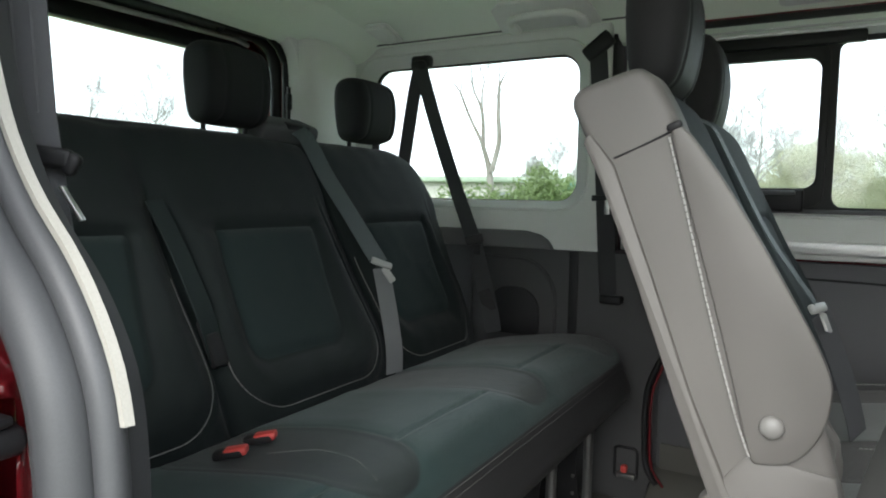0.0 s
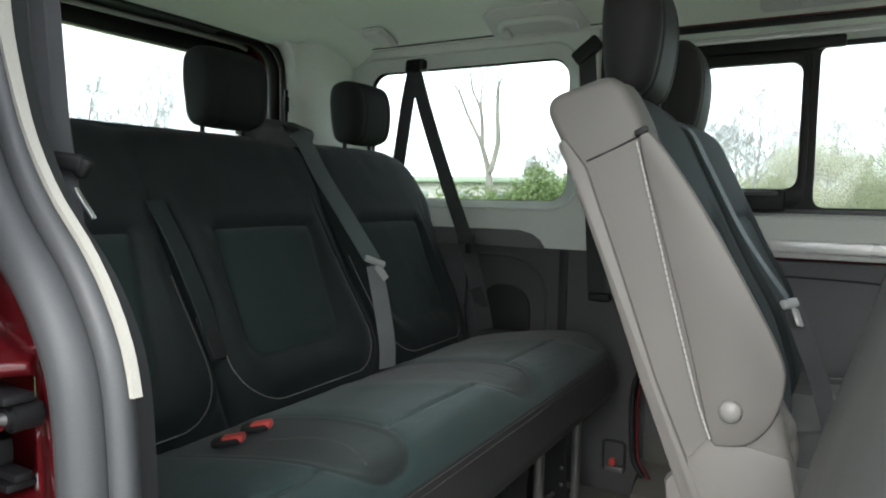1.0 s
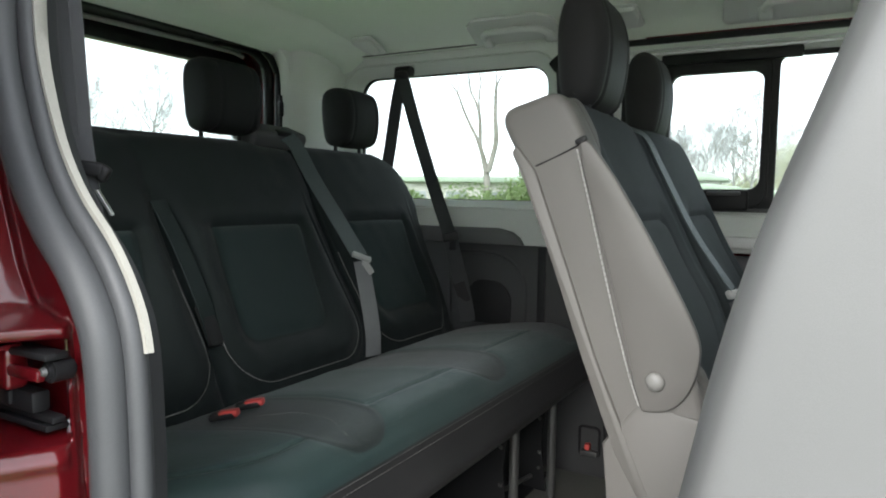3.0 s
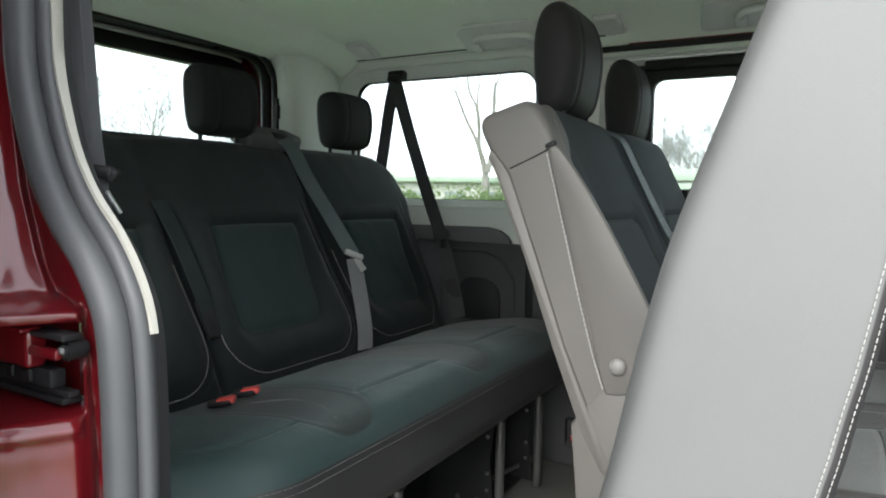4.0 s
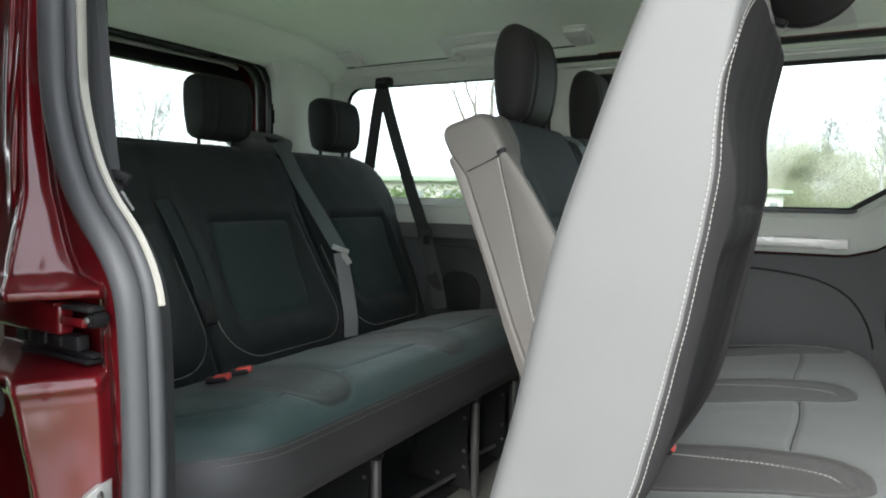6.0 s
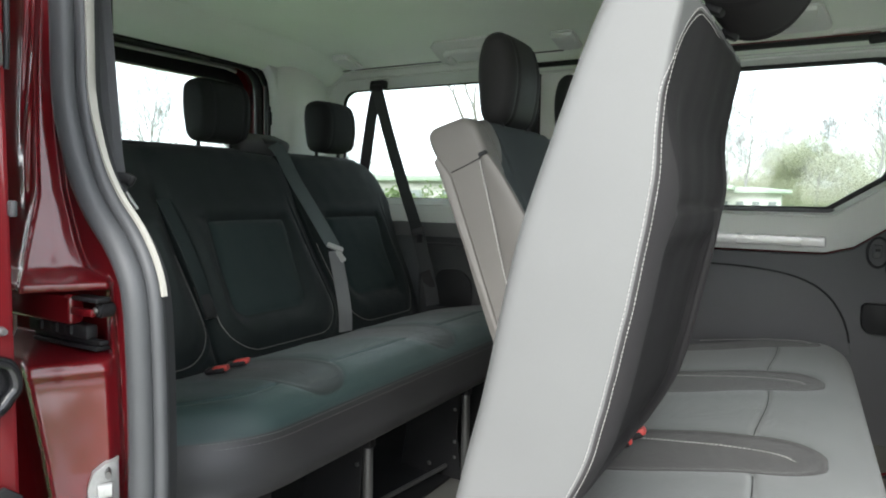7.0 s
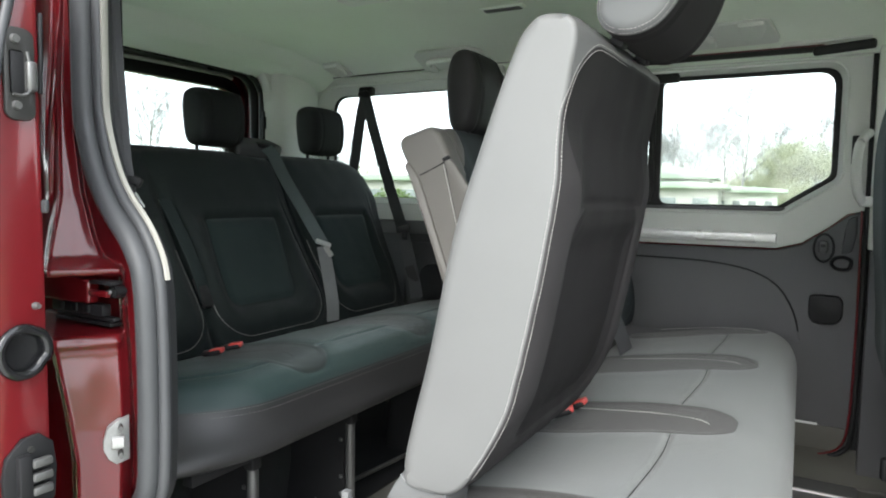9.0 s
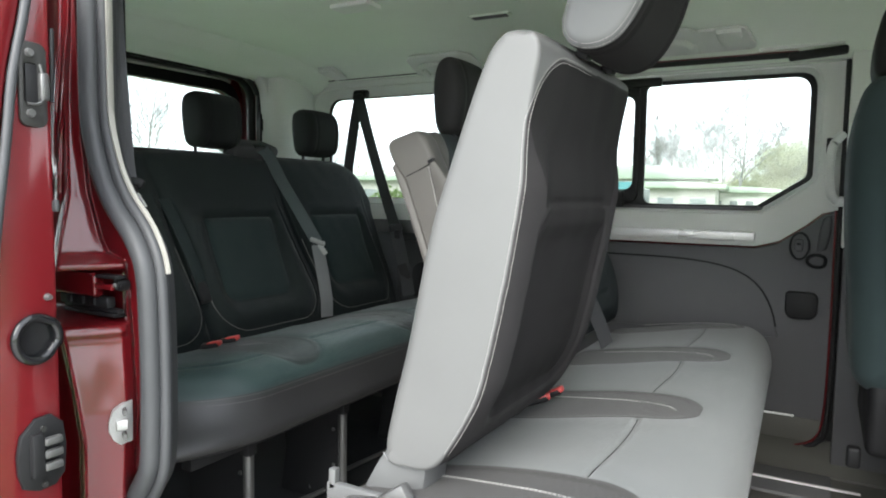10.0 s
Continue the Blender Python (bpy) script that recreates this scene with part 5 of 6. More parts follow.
SIDE = [(-0.128, 1.436), (-0.088, 1.380), (-0.038, 1.296), (0.004, 1.216), (0.009, 1.179), (-0.001, 1.143), (-0.021, 1.119), (-0.048, 1.112), (-0.059, 1.120), (-0.087, 1.226), (-0.145, 1.432), (-0.138, 1.442)]
sc = part("side_cover", plate([tuple(q) for q in smooth_path(SIDE, 70, True)], [], on_y(0.714), (0, 0.014, 0), 0.004), VINYL_MID, db, "grey plastic pivot cover")
part("back_edge", plate([(-0.232, 1.440), (-0.240, 1.430), (-0.220, 1.390), (-0.177, 1.283), (-0.133, 1.163), (-0.088, 1.05), (-0.058, 1.00), (-0.040, 1.00), (-0.068, 1.06), (-0.116, 1.170), (-0.160, 1.290), (-0.204, 1.405)], [], on_y(0.716), (0, 0.014, 0), 0.005), VINYL_MID, db, "padded grey vinyl edge")
bm = bmesh.new()
bmesh.ops.create_uvsphere(bm, u_segments=20, v_segments=12, radius=0.0115)
bmesh.ops.transform(bm, matrix=pose(-0.0395, 0.711, 1.152) @ Matrix.Diagonal((1, 0.6, 1, 1)), verts=bm.verts)
part("pivot_cap", bm, CAPGREY, sc, "round grey pivot cap", 80)
st = smooth_path([(-0.147, 1.432), (-0.122, 1.338), (-0.095, 1.236), (-0.072, 1.157), (-0.057, 1.116)], 60)
part("side_stitching", stitches([(x, 0.7125, z) for x, z in st], 0.0060, 0.0011, 0.0013), THREAD, db, "bold white stitching", 80)
bm = bmesh.new()
for i in range(3):
    box(bm, (-0.101 + 0.0055 * i, 0.7205, 1.386 - 0.010 * i), (0.009, 0.004, 0.0030), 0.0012, 1, pose(0, 0, 0, 0, 12, 0))
part("sewn_tag", bm, VINYL_MID, db, "small sewn tag")
crease = smooth_path([(-0.205, 1.412), (-0.175, 1.425), (-0.140, 1.442)], 12)
part("side_crease", tube([(x, 0.7212, z) for x, z in crease], 0.0013, 6), DARKVINYL, db, "dark joint")
part("joint_hole", boxed((-0.143, 0.7165, 1.4435), (0.016, 0.010, 0.008), 0.003, 2, pose(0, 0, 0, 0, -25, 0)), BLACK, db, "dark opening at the end of the joint")
part("hinge_shroud", plate([(-0.085, 0.86), (0.03, 0.86), (0.04, 1.00), (0.018, 1.112), (-0.02, 1.116), (-0.062, 1.120), (-0.105, 1.06)], [], on_y(0.718), (0, 0.03, 0), 0.008), VINYL_MID, db, "soft grey hinge shroud")
MID_HR = [(-0.208, 1.510), (-0.188, 1.530), (-0.177, 1.585), (-0.179, 1.635), (-0.196, 1.677), (-0.222, 1.688), (-0.246, 1.675), (-0.258, 1.635), (-0.257, 1.58), (-0.249, 1.53), (-0.230, 1.508)]
for y, dx, up, low in ((0.968, 0.008, 1.0, 0.0), (1.462, -0.018, 1.05, -0.010)):
    headrest(mid, [(-0.217 + dx + 0.94 * (x + 0.217), 1.510 + low + up * (z - 1.510)) for x, z in MID_HR], y, 0.164, [DARKVINYL], "dark padded headrest with stitched seam", r=0.024, posts=[((-0.205 + dx, 1.48), (-0.207 + dx, 1.53), d) for d in (-0.06, 0.06)])

# the single back, folded forwards
SB = [(0.028, 1.012), (0.036, 1.08), (0.062, 1.19), (0.098, 1.335), (0.138, 1.468), (0.168, 1.545), (0.190, 1.574), (0.215, 1.580), (0.240, 1.572), (0.2505, 1.552), (0.242, 1.50), (0.230, 1.43), (0.216, 1.345), (0.196, 1.235), (0.172, 1.13), (0.142, 1.055), (0.108, 1.010), (0.065, 0.998)]
AS, ES = np.array((0.150, 1.05)), np.array((0.245, 0.9695))
NS = np.array((0.9695, -0.245))


def single_front(y, x, z, nx, nz):
    f = nx * NS[0] + nz * NS[1]
    s = (x - AS[0]) * ES[0] + (z - AS[1]) * ES[1]
    return f, y - 0.525, s


def single_push(y, x, z, nx, nz):
    f, u, s = single_front(y, x, z, nx, nz)
    if f < 0.2:
        t = max(0.0, 1 - (y - 0.30) / 0.055)
        return 0.0022 * math.sin(z * 18 + y * 9) + 0.0012 * noise.noise(Vector((y * 16, z * 10, 9.0))) + max(step(0.0, 0.95, -f), 0.45 * step(0.2, 0.95, nz)) * (0.006 - 0.025 * (1 - math.sqrt(max(0.0, 1 - t * t))))
    d = sd_box(u + 0.010, s - 0.165, 0.150, 0.158, 0.045)
    wr = 0.0012 * noise.noise(Vector((y * 20, s * 9, 2.1))) + 0.0008 * noise.noise(Vector((y * 9, s * 34, 6.7)))
    bolster = 0.019 * math.sqrt(max(0.0, 1 - (max(0.0, abs(u) - 0.160) / 0.076) ** 2)) * (1 - step(0.33, 0.43, s)) * (0.4 + 0.6 * step(-0.03, 0.10, s))
    return (bolster + groove(d, 0.006, 0.003) - step(-0.004, 0.020, -d) * (0.012 - 0.009 * math.exp(-((s - 0.300) / 0.022) ** 2)) - 0.009 * step(0.318, 0.328, s) * (1 - step(0.335, 0.47, s)) * max(0.0, 1 - ((u + 0.010) / 0.152) ** 8) + wr) * step(0.2, 0.7, f)


SB_R = 0.006


def single_zone(y, x, z, nx, nz):
    """Negative on the dark fabric front, which has a round upper corner on the door side; measured along the skin."""
    f, u, s = single_front(y, x, z, nx, nz)
    if f < -0.2:
        return 0.05
    if u < 0:
        a = math.acos(max(0.0, 1 - (y - 0.300) / SB_R)) if y < 0.300 + SB_R else math.pi / 2
        around = -u if y > 0.300 + SB_R else 0.225 - SB_R + SB_R * (math.pi / 2 - a)
        return sd_box(around, s - 0.203, 0.2245, 0.309, 0.095)
    return max(u - 0.225, s - 0.514)


def single_panel(y, x, z, nx, nz):
    """Negative on the darker insert and on the plain panel above it, between the two side bolsters."""
    f, u, s = single_front(y, x, z, nx, nz)
    if f < 0.3:
        return 0.05
    above = max(0.322 - s, abs(u + 0.010) - 0.150 - 0.062 * step(0.32, 0.45, s))
    return max(single_zone(y, x, z, nx, nz) + 0.004, min(sd_box(u + 0.010, s - 0.165, 0.150, 0.158, 0.045), above))


sb = stuffed("single_backrest", SB, 0.300, 0.712, [VINYL], mid, "forward-folded backrest in light grey vinyl with dark front", 170, 320, SB_R, single_push, zone=single_zone, panel=single_panel)


for off in (0.0024, -0.0036):
    for line in seam_lines(sb, lambda y, x, z, nx, nz: single_zone(y, x, z, nx, nz) - off, lambda y, x, z, nx, nz: y < 0.50 and z > 1.03 and (nx > 0.1 or y < 0.35), 0.0010):
        part("edge_stitching", stitches(line, 0.0032, 0.0014, 0.0004), THREAD, sb, "white double stitching", 80)
NEAR_HR = [(0.262, 1.572), (0.290, 1.573), (0.316, 1.588), (0.341, 1.626), (0.358, 1.675), (0.366, 1.72), (0.358, 1.757), (0.332, 1.770), (0.300, 1.752), (0.268, 1.705), (0.246, 1.655), (0.233, 1.608), (0.242, 1.583)]
nh = headrest(sb, NEAR_HR, 0.525, 0.232, [LIGHTVINYL, DARKFABRIC], "padded headrest, light grey sides and dark front", lambda y, x, z, nx, nz: 0 if abs(y - 0.525) > 0.106 else 1, [((0.238, 1.566), (0.268, 1.60), d) for d in (-0.062, 0.062)], 0.014)
for y, inset in ((0.4118, 0.0058), (0.4166, 0.0014)):
    part("edge_stitching", stitches(rim(NEAR_HR, 200, y, inset, lambda x, z, nx, nz: True), 0.0032, 0.0014, 0.0005), THREAD, nh, "white stitching", 80)
for d in (-0.062, 0.062):
    part("post_collar", boxed((0.250, 0.525 + d, 1.572), (0.020, 0.024, 0.010), 0.004, 2, pose(0, 0, 0, 0, 25, 0)), BLACK, sb, "black post collar")
part("hinge_skirt", plate([(-0.026, 0.93), (0.085, 0.93), (0.092, 0.985), (0.096, 1.020), (0.060, 1.016), (0.034, 1.026), (0.008, 0.99)], [], on_y(0.312), (0, 0.07, 0), 0.010), LIGHTVINYL, sb, "grey cloth skirt over the hinge")
part("piping", tube(rim(SB, 300, 0.304, 0.0, lambda x, z, nx, nz: nz < -0.25 and x < 0.125), 0.0015, 8), LIGHTVINYL, sb, "light grey piping along the lower hem", 80)
hg = part("hinge_bracket", boxed((0.03, 0.285, 0.945), (0.17, 0.012, 0.03), 0.003), LIGHTVINYL, mid, "light grey hinge bracket")
part("hinge_tab", boxed((-0.045, 0.285, 0.965), (0.012, 0.012, 0.03), 0.002), LIGHTVINYL, hg)
part("release_lever", boxed((0.065, 0.275, 0.962), (0.06, 0.02, 0.028), 0.005, 2, pose(0, 0, 0, 0, -35, 0)), STEEL, mid, "grey release lever")

# ---- front seat, seen from behind ----
fs = thing("front_seat", "teal-black fabric front seat", "car seat")
FS = [(0.64, 0.95), (0.615, 1.12), (0.598, 1.32), (0.594, 1.49), (0.610, 1.61), (0.645, 1.655), (0.70, 1.65), (0.735, 1.57), (0.76, 1.34), (0.785, 1.08), (0.79, 0.95)]
stuffed("backrest", FS, 1.30, 1.76, [INSERT], fs, "teal-black fabric backrest", 40, 80, 0.07, lambda y, x, z, nx, nz: groove(z - 1.20 - 0.1 * (x - 0.62), 0.005, 0.006) + groove(z - 1.45, 0.005, 0.006))
stuffed("headrest", [(0.64, 1.675), (0.635, 1.74), (0.65, 1.82), (0.68, 1.84), (0.71, 1.82), (0.725, 1.74), (0.72, 1.675), (0.68, 1.662)], 1.42, 1.64, [DARKVINYL], fs, "dark headrest", 24, 50, 0.04)
part("cushion", boxed((0.98, 1.53, 0.88), (0.50, 0.48, 0.16), 0.05, 4), INSERT, fs)
part("plinth", boxed((0.96, 1.53, 0.675), (0.42, 0.40, 0.25), 0.02, 2), CHARCOAL, fs, "charcoal seat plinth")
part("rear_shell", boxed((0.69, 1.53, 0.90), (0.06, 0.42, 0.22), 0.02, 3), BLACK, fs, "charcoal plastic lower shell")
part("recliner", boxed((0.640, 1.33, 0.785), (0.03, 0.03, 0.05), 0.008, 3), BLACK, fs, "black recliner knob")

# ---- belts ----
b1 = thing("seat_belt", "black seat belt on the rear quarter", "seat belt")
part("anchor", boxed((-1.109, 1.790, 1.772), (0.065, 0.035, 0.035), 0.010, 3), BLACK, b1, "black belt anchor")
part("anchor_cap", boxed((-1.109, 1.772, 1.758), (0.05, 0.03, 0.03), 0.012, 3), BLACK, b1, "black anchor cap")
part("webbing", strap(smooth_path([(-1.108, 1.775, 1.755), (-1.130, 1.775, 1.66), (-1.158, 1.772, 1.48), (-1.182, 1.77, 1.36)], 20), 0.040, (0.45, -0.9, 0)), BELT, b1)
part("webbing", strap(smooth_path([(-1.100, 1.765, 1.755), (-1.038, 1.745, 1.60), (-0.945, 1.705, 1.41), (-0.860, 1.668, 1.252)], 20), 0.040, (0.45, -0.9, 0.1)), BELT, b1)
part("webbing", strap(smooth_path([(-0.858, 1.668, 1.245), (-0.832, 1.662, 1.17), (-0.797, 1.656, 1.06), (-0.783, 1.652, 1.00)], 16), 0.044, (0.6, -0.8, 0.1)), BELT, b1)
part("slider", boxed((-0.855, 1.666, 1.248), (0.05, 0.016, 0.028), 0.005, 2, pose(0, 0, 0, 0, -15, 25)), BLACK, b1, "black belt slider")
part("tongue", boxed((-0.843, 1.660, 1.222), (0.022, 0.008, 0.03), 0.003, 2), BLACK, b1, "black tongue")
part("belt_label", boxed((-0.805, 1.652, 1.085), (0.034, 0.002, 0.06), 0.0005, 1, pose(0, 0, 0, 0, -20, 28)), DARKVINYL, b1, "small faded sewn label")

b2 = thing("seat_belt", "grey seat belt hanging over the rear backs", "seat belt")
part("webbing", strap(smooth_path([(-1.128, 1.222, 1.528), (-1.085, 1.235, 1.500), (-1.020, 1.228, 1.415), (-0.930, 1.210, 1.320), (-0.838, 1.188, 1.225)], 30), 0.044, (0.85, -0.35, 0.45)), BELT_TEAL, b2)
# same belt below the tongue, painted lighter where it catches light
part("webbing", strap(smooth_path([(-0.832, 1.188, 1.212), (-0.812, 1.190, 1.12), (-0.800, 1.194, 1.04), (-0.80, 1.196, 0.985)], 20), 0.042, (0.93, -0.35, 0.1)), BELT_LIT, b2)
tg2 = part("tongue", boxed((-0.828, 1.184, 1.222), (0.010, 0.050, 0.015), 0.004, 2, pose(0, 0, 0, -24, -30, -20)), ZINC, b2, "pale metal belt tongue")
part("tongue_tip", boxed((-0.818, 1.196, 1.197), (0.006, 0.018, 0.036), 0.003, 2, pose(0, 0, 0, 24, -25, -20)), ZINC, tg2, "slotted tip")
part("tongue_slot", boxed((-0.8135, 1.199, 1.190), (0.004, 0.008, 0.010), 0.001, 1, pose(0, 0, 0, -12, -25, -20)), BLACK, tg2, "dark slot")

b3 = thing("seat_belt", "black seat belt on the far door pillar", "seat belt")
part("guide", boxed((-0.565, 1.805, 1.772), (0.085, 0.03, 0.042), 0.008, 3, pose(0, 0, 0, 0, -38, 0)), BLACK, b3, "black belt guide")
part("webbing", strap([(-0.565, 1.80, 1.77), (-0.545, 1.798, 1.55), (-0.53, 1.796, 1.34), (-0.512, 1.792, 1.10)], 0.046, (0.3, -0.95, 0)), BELT, b3)
part("slider", boxed((-0.538, 1.792, 1.368), (0.055, 0.016, 0.016), 0.004, 2), BLACK, b3, "black slider")
part("tongue", boxed((-0.522, 1.788, 1.345), (0.014, 0.008, 0.04), 0.002, 2), SILVER, b3, "metal tongue")
part("anchor", boxed((-0.502, 1.790, 1.098), (0.06, 0.03, 0.022), 0.006, 3), BLACK, b3, "black lower anchor")

b4 = thing("seat_belt", "grey seat belt over the standing double back", "seat belt")
part("webbing", strap(smooth_path([(-0.215, 1.205, 1.505), (-0.180, 1.210, 1.489), (-0.148, 1.212, 1.43), (-0.086, 1.222, 1.31), (-0.016, 1.230, 1.208)], 30), 0.044, (1.0, -0.04, 0.45)), BELT_TEAL, b4)
# same strap as above; the paler webbing colour stands for sky light
part("webbing", strap(smooth_path([(-0.008, 1.232, 1.192), (0.022, 1.262, 1.11), (0.046, 1.300, 1.03), (0.058, 1.327, 0.975)], 20), 0.042, (0.75, -0.62, 0.1)), BELT_MID, b4)
tg4 = part("tongue", boxed((-0.012, 1.228, 1.200), (0.012, 0.05, 0.016), 0.004, 2, pose(0, 0, 0, 0, -30, -20)), ZINC, b4, "pale metal belt tongue")
part("tongue_tip", boxed((0.000, 1.232, 1.178), (0.006, 0.018, 0.034), 0.003, 2, pose(0, 0, 0, -14, -28, -20)), ZINC, tg4, "slotted tip")

b5 = thing("seat_belt", "black seat belt beside the open door", "seat belt")
wb = part("webbing", strap([(-0.502, 0.256, 1.84), (-0.490, 0.256, 1.60), (-0.475, 0.257, 1.42), (-0.467, 0.262, 1.34), (-0.460, 0.270, 1.24)], 0.046, (0.55, -0.8, 0)), BELT_MID, b5)
for d in (-0.012, 0.0, 0.012):
    part("woven_rib", tube([(-0.502 + 0.82 * d, 0.256 + 0.57 * d - 0.0006, 1.84), (-0.490 + 0.82 * d, 0.256 + 0.57 * d - 0.0006, 1.60), (-0.475 + 0.82 * d, 0.257 + 0.57 * d - 0.0006, 1.42)], 0.0016, 6), BELT_MID, wb)
part("slider", boxed((-0.463, 0.258, 1.392), (0.052, 0.010, 0.014), 0.004, 3, pose(0, 0, 0, 0, 8, 34)), BLACK, b5, "black belt slider")
part("slider_end", boxed((-0.443, 0.272, 1.386), (0.010, 0.010, 0.016), 0.004, 3, pose(0, 0, 0, 0, 30, 34)), BLACK, b5, "rounded end of the slider")
part("tongue", boxed((-0.432, 0.265, 1.360), (0.003, 0.006, 0.026), 0.001, 2, pose(0, 0, 0, 0, -30, 34)), SILVER, b5, "bright metal tongue")

# floor catch by the far wall
fc = thing("floor_catch", "recessed seat latch low in the side lining", "latch")
part("surround", sweep(bmesh.new(), [(x, 1.796, z) for x, z in smooth_path(rounded(-0.478, -0.418, 0.614, 0.699, 0.012), 40, True)], circle(0.004, 8), (0, 1, 0), True), BLACK, fc, "black surround")
part("hook", boxed((-0.450, 1.79, 0.642), (0.016, 0.02, 0.020), 0.004, 2), BUCKLE, fc, "red hook")
part("pin", boxed((-0.443, 1.785, 0.626), (0.05, 0.02, 0.016), 0.003, 2), STEEL, fc, "steel pin")


# ---- outside ----
GRASS = surface("grass", (0.115, 0.180, 0.070), (0.170, 0.240, 0.105), 0.9, 60, 0.5, 0.6, dist=0.02)
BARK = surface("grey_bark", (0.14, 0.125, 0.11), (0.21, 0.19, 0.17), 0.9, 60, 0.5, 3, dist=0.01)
# paler than the near bark: distance haze is put into the twig colour
TWIG = surface("haze_paled_twigs", (0.22, 0.21, 0.20), (0.30, 0.29, 0.28), 0.9, 60, 0.3, 3, dist=0.01)
IVY = surface("ivy_leaves", (0.095, 0.140, 0.048), (0.20, 0.255, 0.105), 0.55, 30, 0.2, 2.5, dist=0.01)
# leaf colour lightened to carry the haze over the far shrubs
SPRING = surface("haze_paled_spring_leaves", (0.34, 0.35, 0.235), (0.46, 0.465, 0.33), 0.8, 30, 0.2, 1.5, dist=0.01)
for m in (IVY, SPRING):
    n, l = m.node_tree.nodes, m.node_tree.links
    glow_through, both = n.new("ShaderNodeBsdfTranslucent"), n.new("ShaderNodeMixShader")
    both.inputs[0].default_value = 0.45
    l.new(n["Principled BSDF"].inputs["Base Color"].links[0].from_socket, glow_through.inputs["Color"])
    l.new(n["Principled BSDF"].outputs[0], both.inputs[1])
    l.new(glow_through.outputs[0], both.inputs[2])
    l.new(both.outputs[0], n["Material Output"].inputs["Surface"])
ROOFGREEN = surface("green_sheet_roof", (0.255, 0.30, 0.235), (0.315, 0.36, 0.29), 0.6, 20, 0.2, 1.0, dist=0.01)
RENDERWALL = surface("pale_painted_wall", (0.55, 0.53, 0.49), (0.66, 0.64, 0.60), 0.85, 20, 0.2, 1.0, dist=0.01)
# dark panes raised to grey, with the distance haze in their colour
HAZEGLASS = surface("haze_paled_window_glass", (0.13, 0.14, 0.14), (0.20, 0.21, 0.21), 0.3, 20, 0.05, 1.0)
BROWNWALL = surface("brown_timber_wall", (0.34, 0.315, 0.29), (0.42, 0.395, 0.37), 0.85, 20, 0.2, 1.0, dist=0.01)
TEAL = surface("teal_painted_board", (0.04, 0.16, 0.17), (0.06, 0.20, 0.21), 0.6, 20, 0.2, 1.0, dist=0.01)

bm = bmesh.new()
bmesh.ops.create_grid(bm, x_segments=80, y_segments=80, size=1.0)
for v in bm.verts:
    r = max(abs(v.co.x), abs(v.co.y))
    s = 6 + 600 * r ** 4
    v.co.x, v.co.y = v.co.x * s, v.co.y * s
    v.co.z = 0.06 * noise.noise(v.co * 0.15) if r > 0.4 else 0.0
structure("ground", bm, GRASS, "short green grass field reaching the horizon", "ground")


# unseen pale ground on the open side, added to bounce light up to the ceiling
BOUNCE_GROUND = surface("pale_bounce_ground", (0.42, 0.41, 0.385), (0.52, 0.51, 0.48), 0.9, 40, 0.4, 0.8, dist=0.004)
structure("pavement", boxed((0.5, -5.0, 0.004), (16.0, 9.6, 0.008), 0.0), BOUNCE_GROUND, "unseen pale slab added to bounce light into the van", "pavement")


def limb(bm, p, d, length, r, depth, rng, spread=0.5, upward=0.25, least=0.010):
    """A tapered, slightly crooked limb that forks into thinner ones."""
    n = 5
    pts, rad = [p.copy()], [r]
    for i in range(n):
        d = (d + Vector((rng.gauss(0, 0.11), rng.gauss(0, 0.11), rng.gauss(0.03, 0.07)))).normalized()
        p = p + d * (length / n)
        pts.append(p.copy())
        rad.append(r * (1 - 0.5 * (i + 1) / n))
    m = 6 if r > 0.03 else 4 if r > 0.01 else 3
    rings = []
    for q, rr in zip(pts, rad):
        a = d.orthogonal().normalized()
        b = d.cross(a)
        rings.append([bm.verts.new(q + (a * math.cos(2 * math.pi * k / m) + b * math.sin(2 * math.pi * k / m)) * rr) for k in range(m)])
    for A, B in zip(rings[:-1], rings[1:]):
        for k in range(m):
            bm.faces.new((A[k], A[(k + 1) % m], B[(k + 1) % m], B[k]))
    if depth == 0:
        return
    for i in range(rng.choice((3, 4, 4)) if depth > 1 else 4):
        at = rng.uniform(0.35, 1.0)
        k = min(n - 1, int(at * n))
        q = pts[k].lerp(pts[k + 1], at * n - k)
        side = Vector((rng.gauss(0, 1), rng.gauss(0, 1), rng.gauss(0.1, 0.5))).normalized()
        nd2 = (d * (1 - spread) + side * spread + Vector((0, 0, upward))).normalized()
        limb(bm, q, nd2, length * rng.uniform(0.5, 0.78), max(least, rad[k] * rng.uniform(0.55, 0.75)), depth - 1, rng, spread, upward, least)


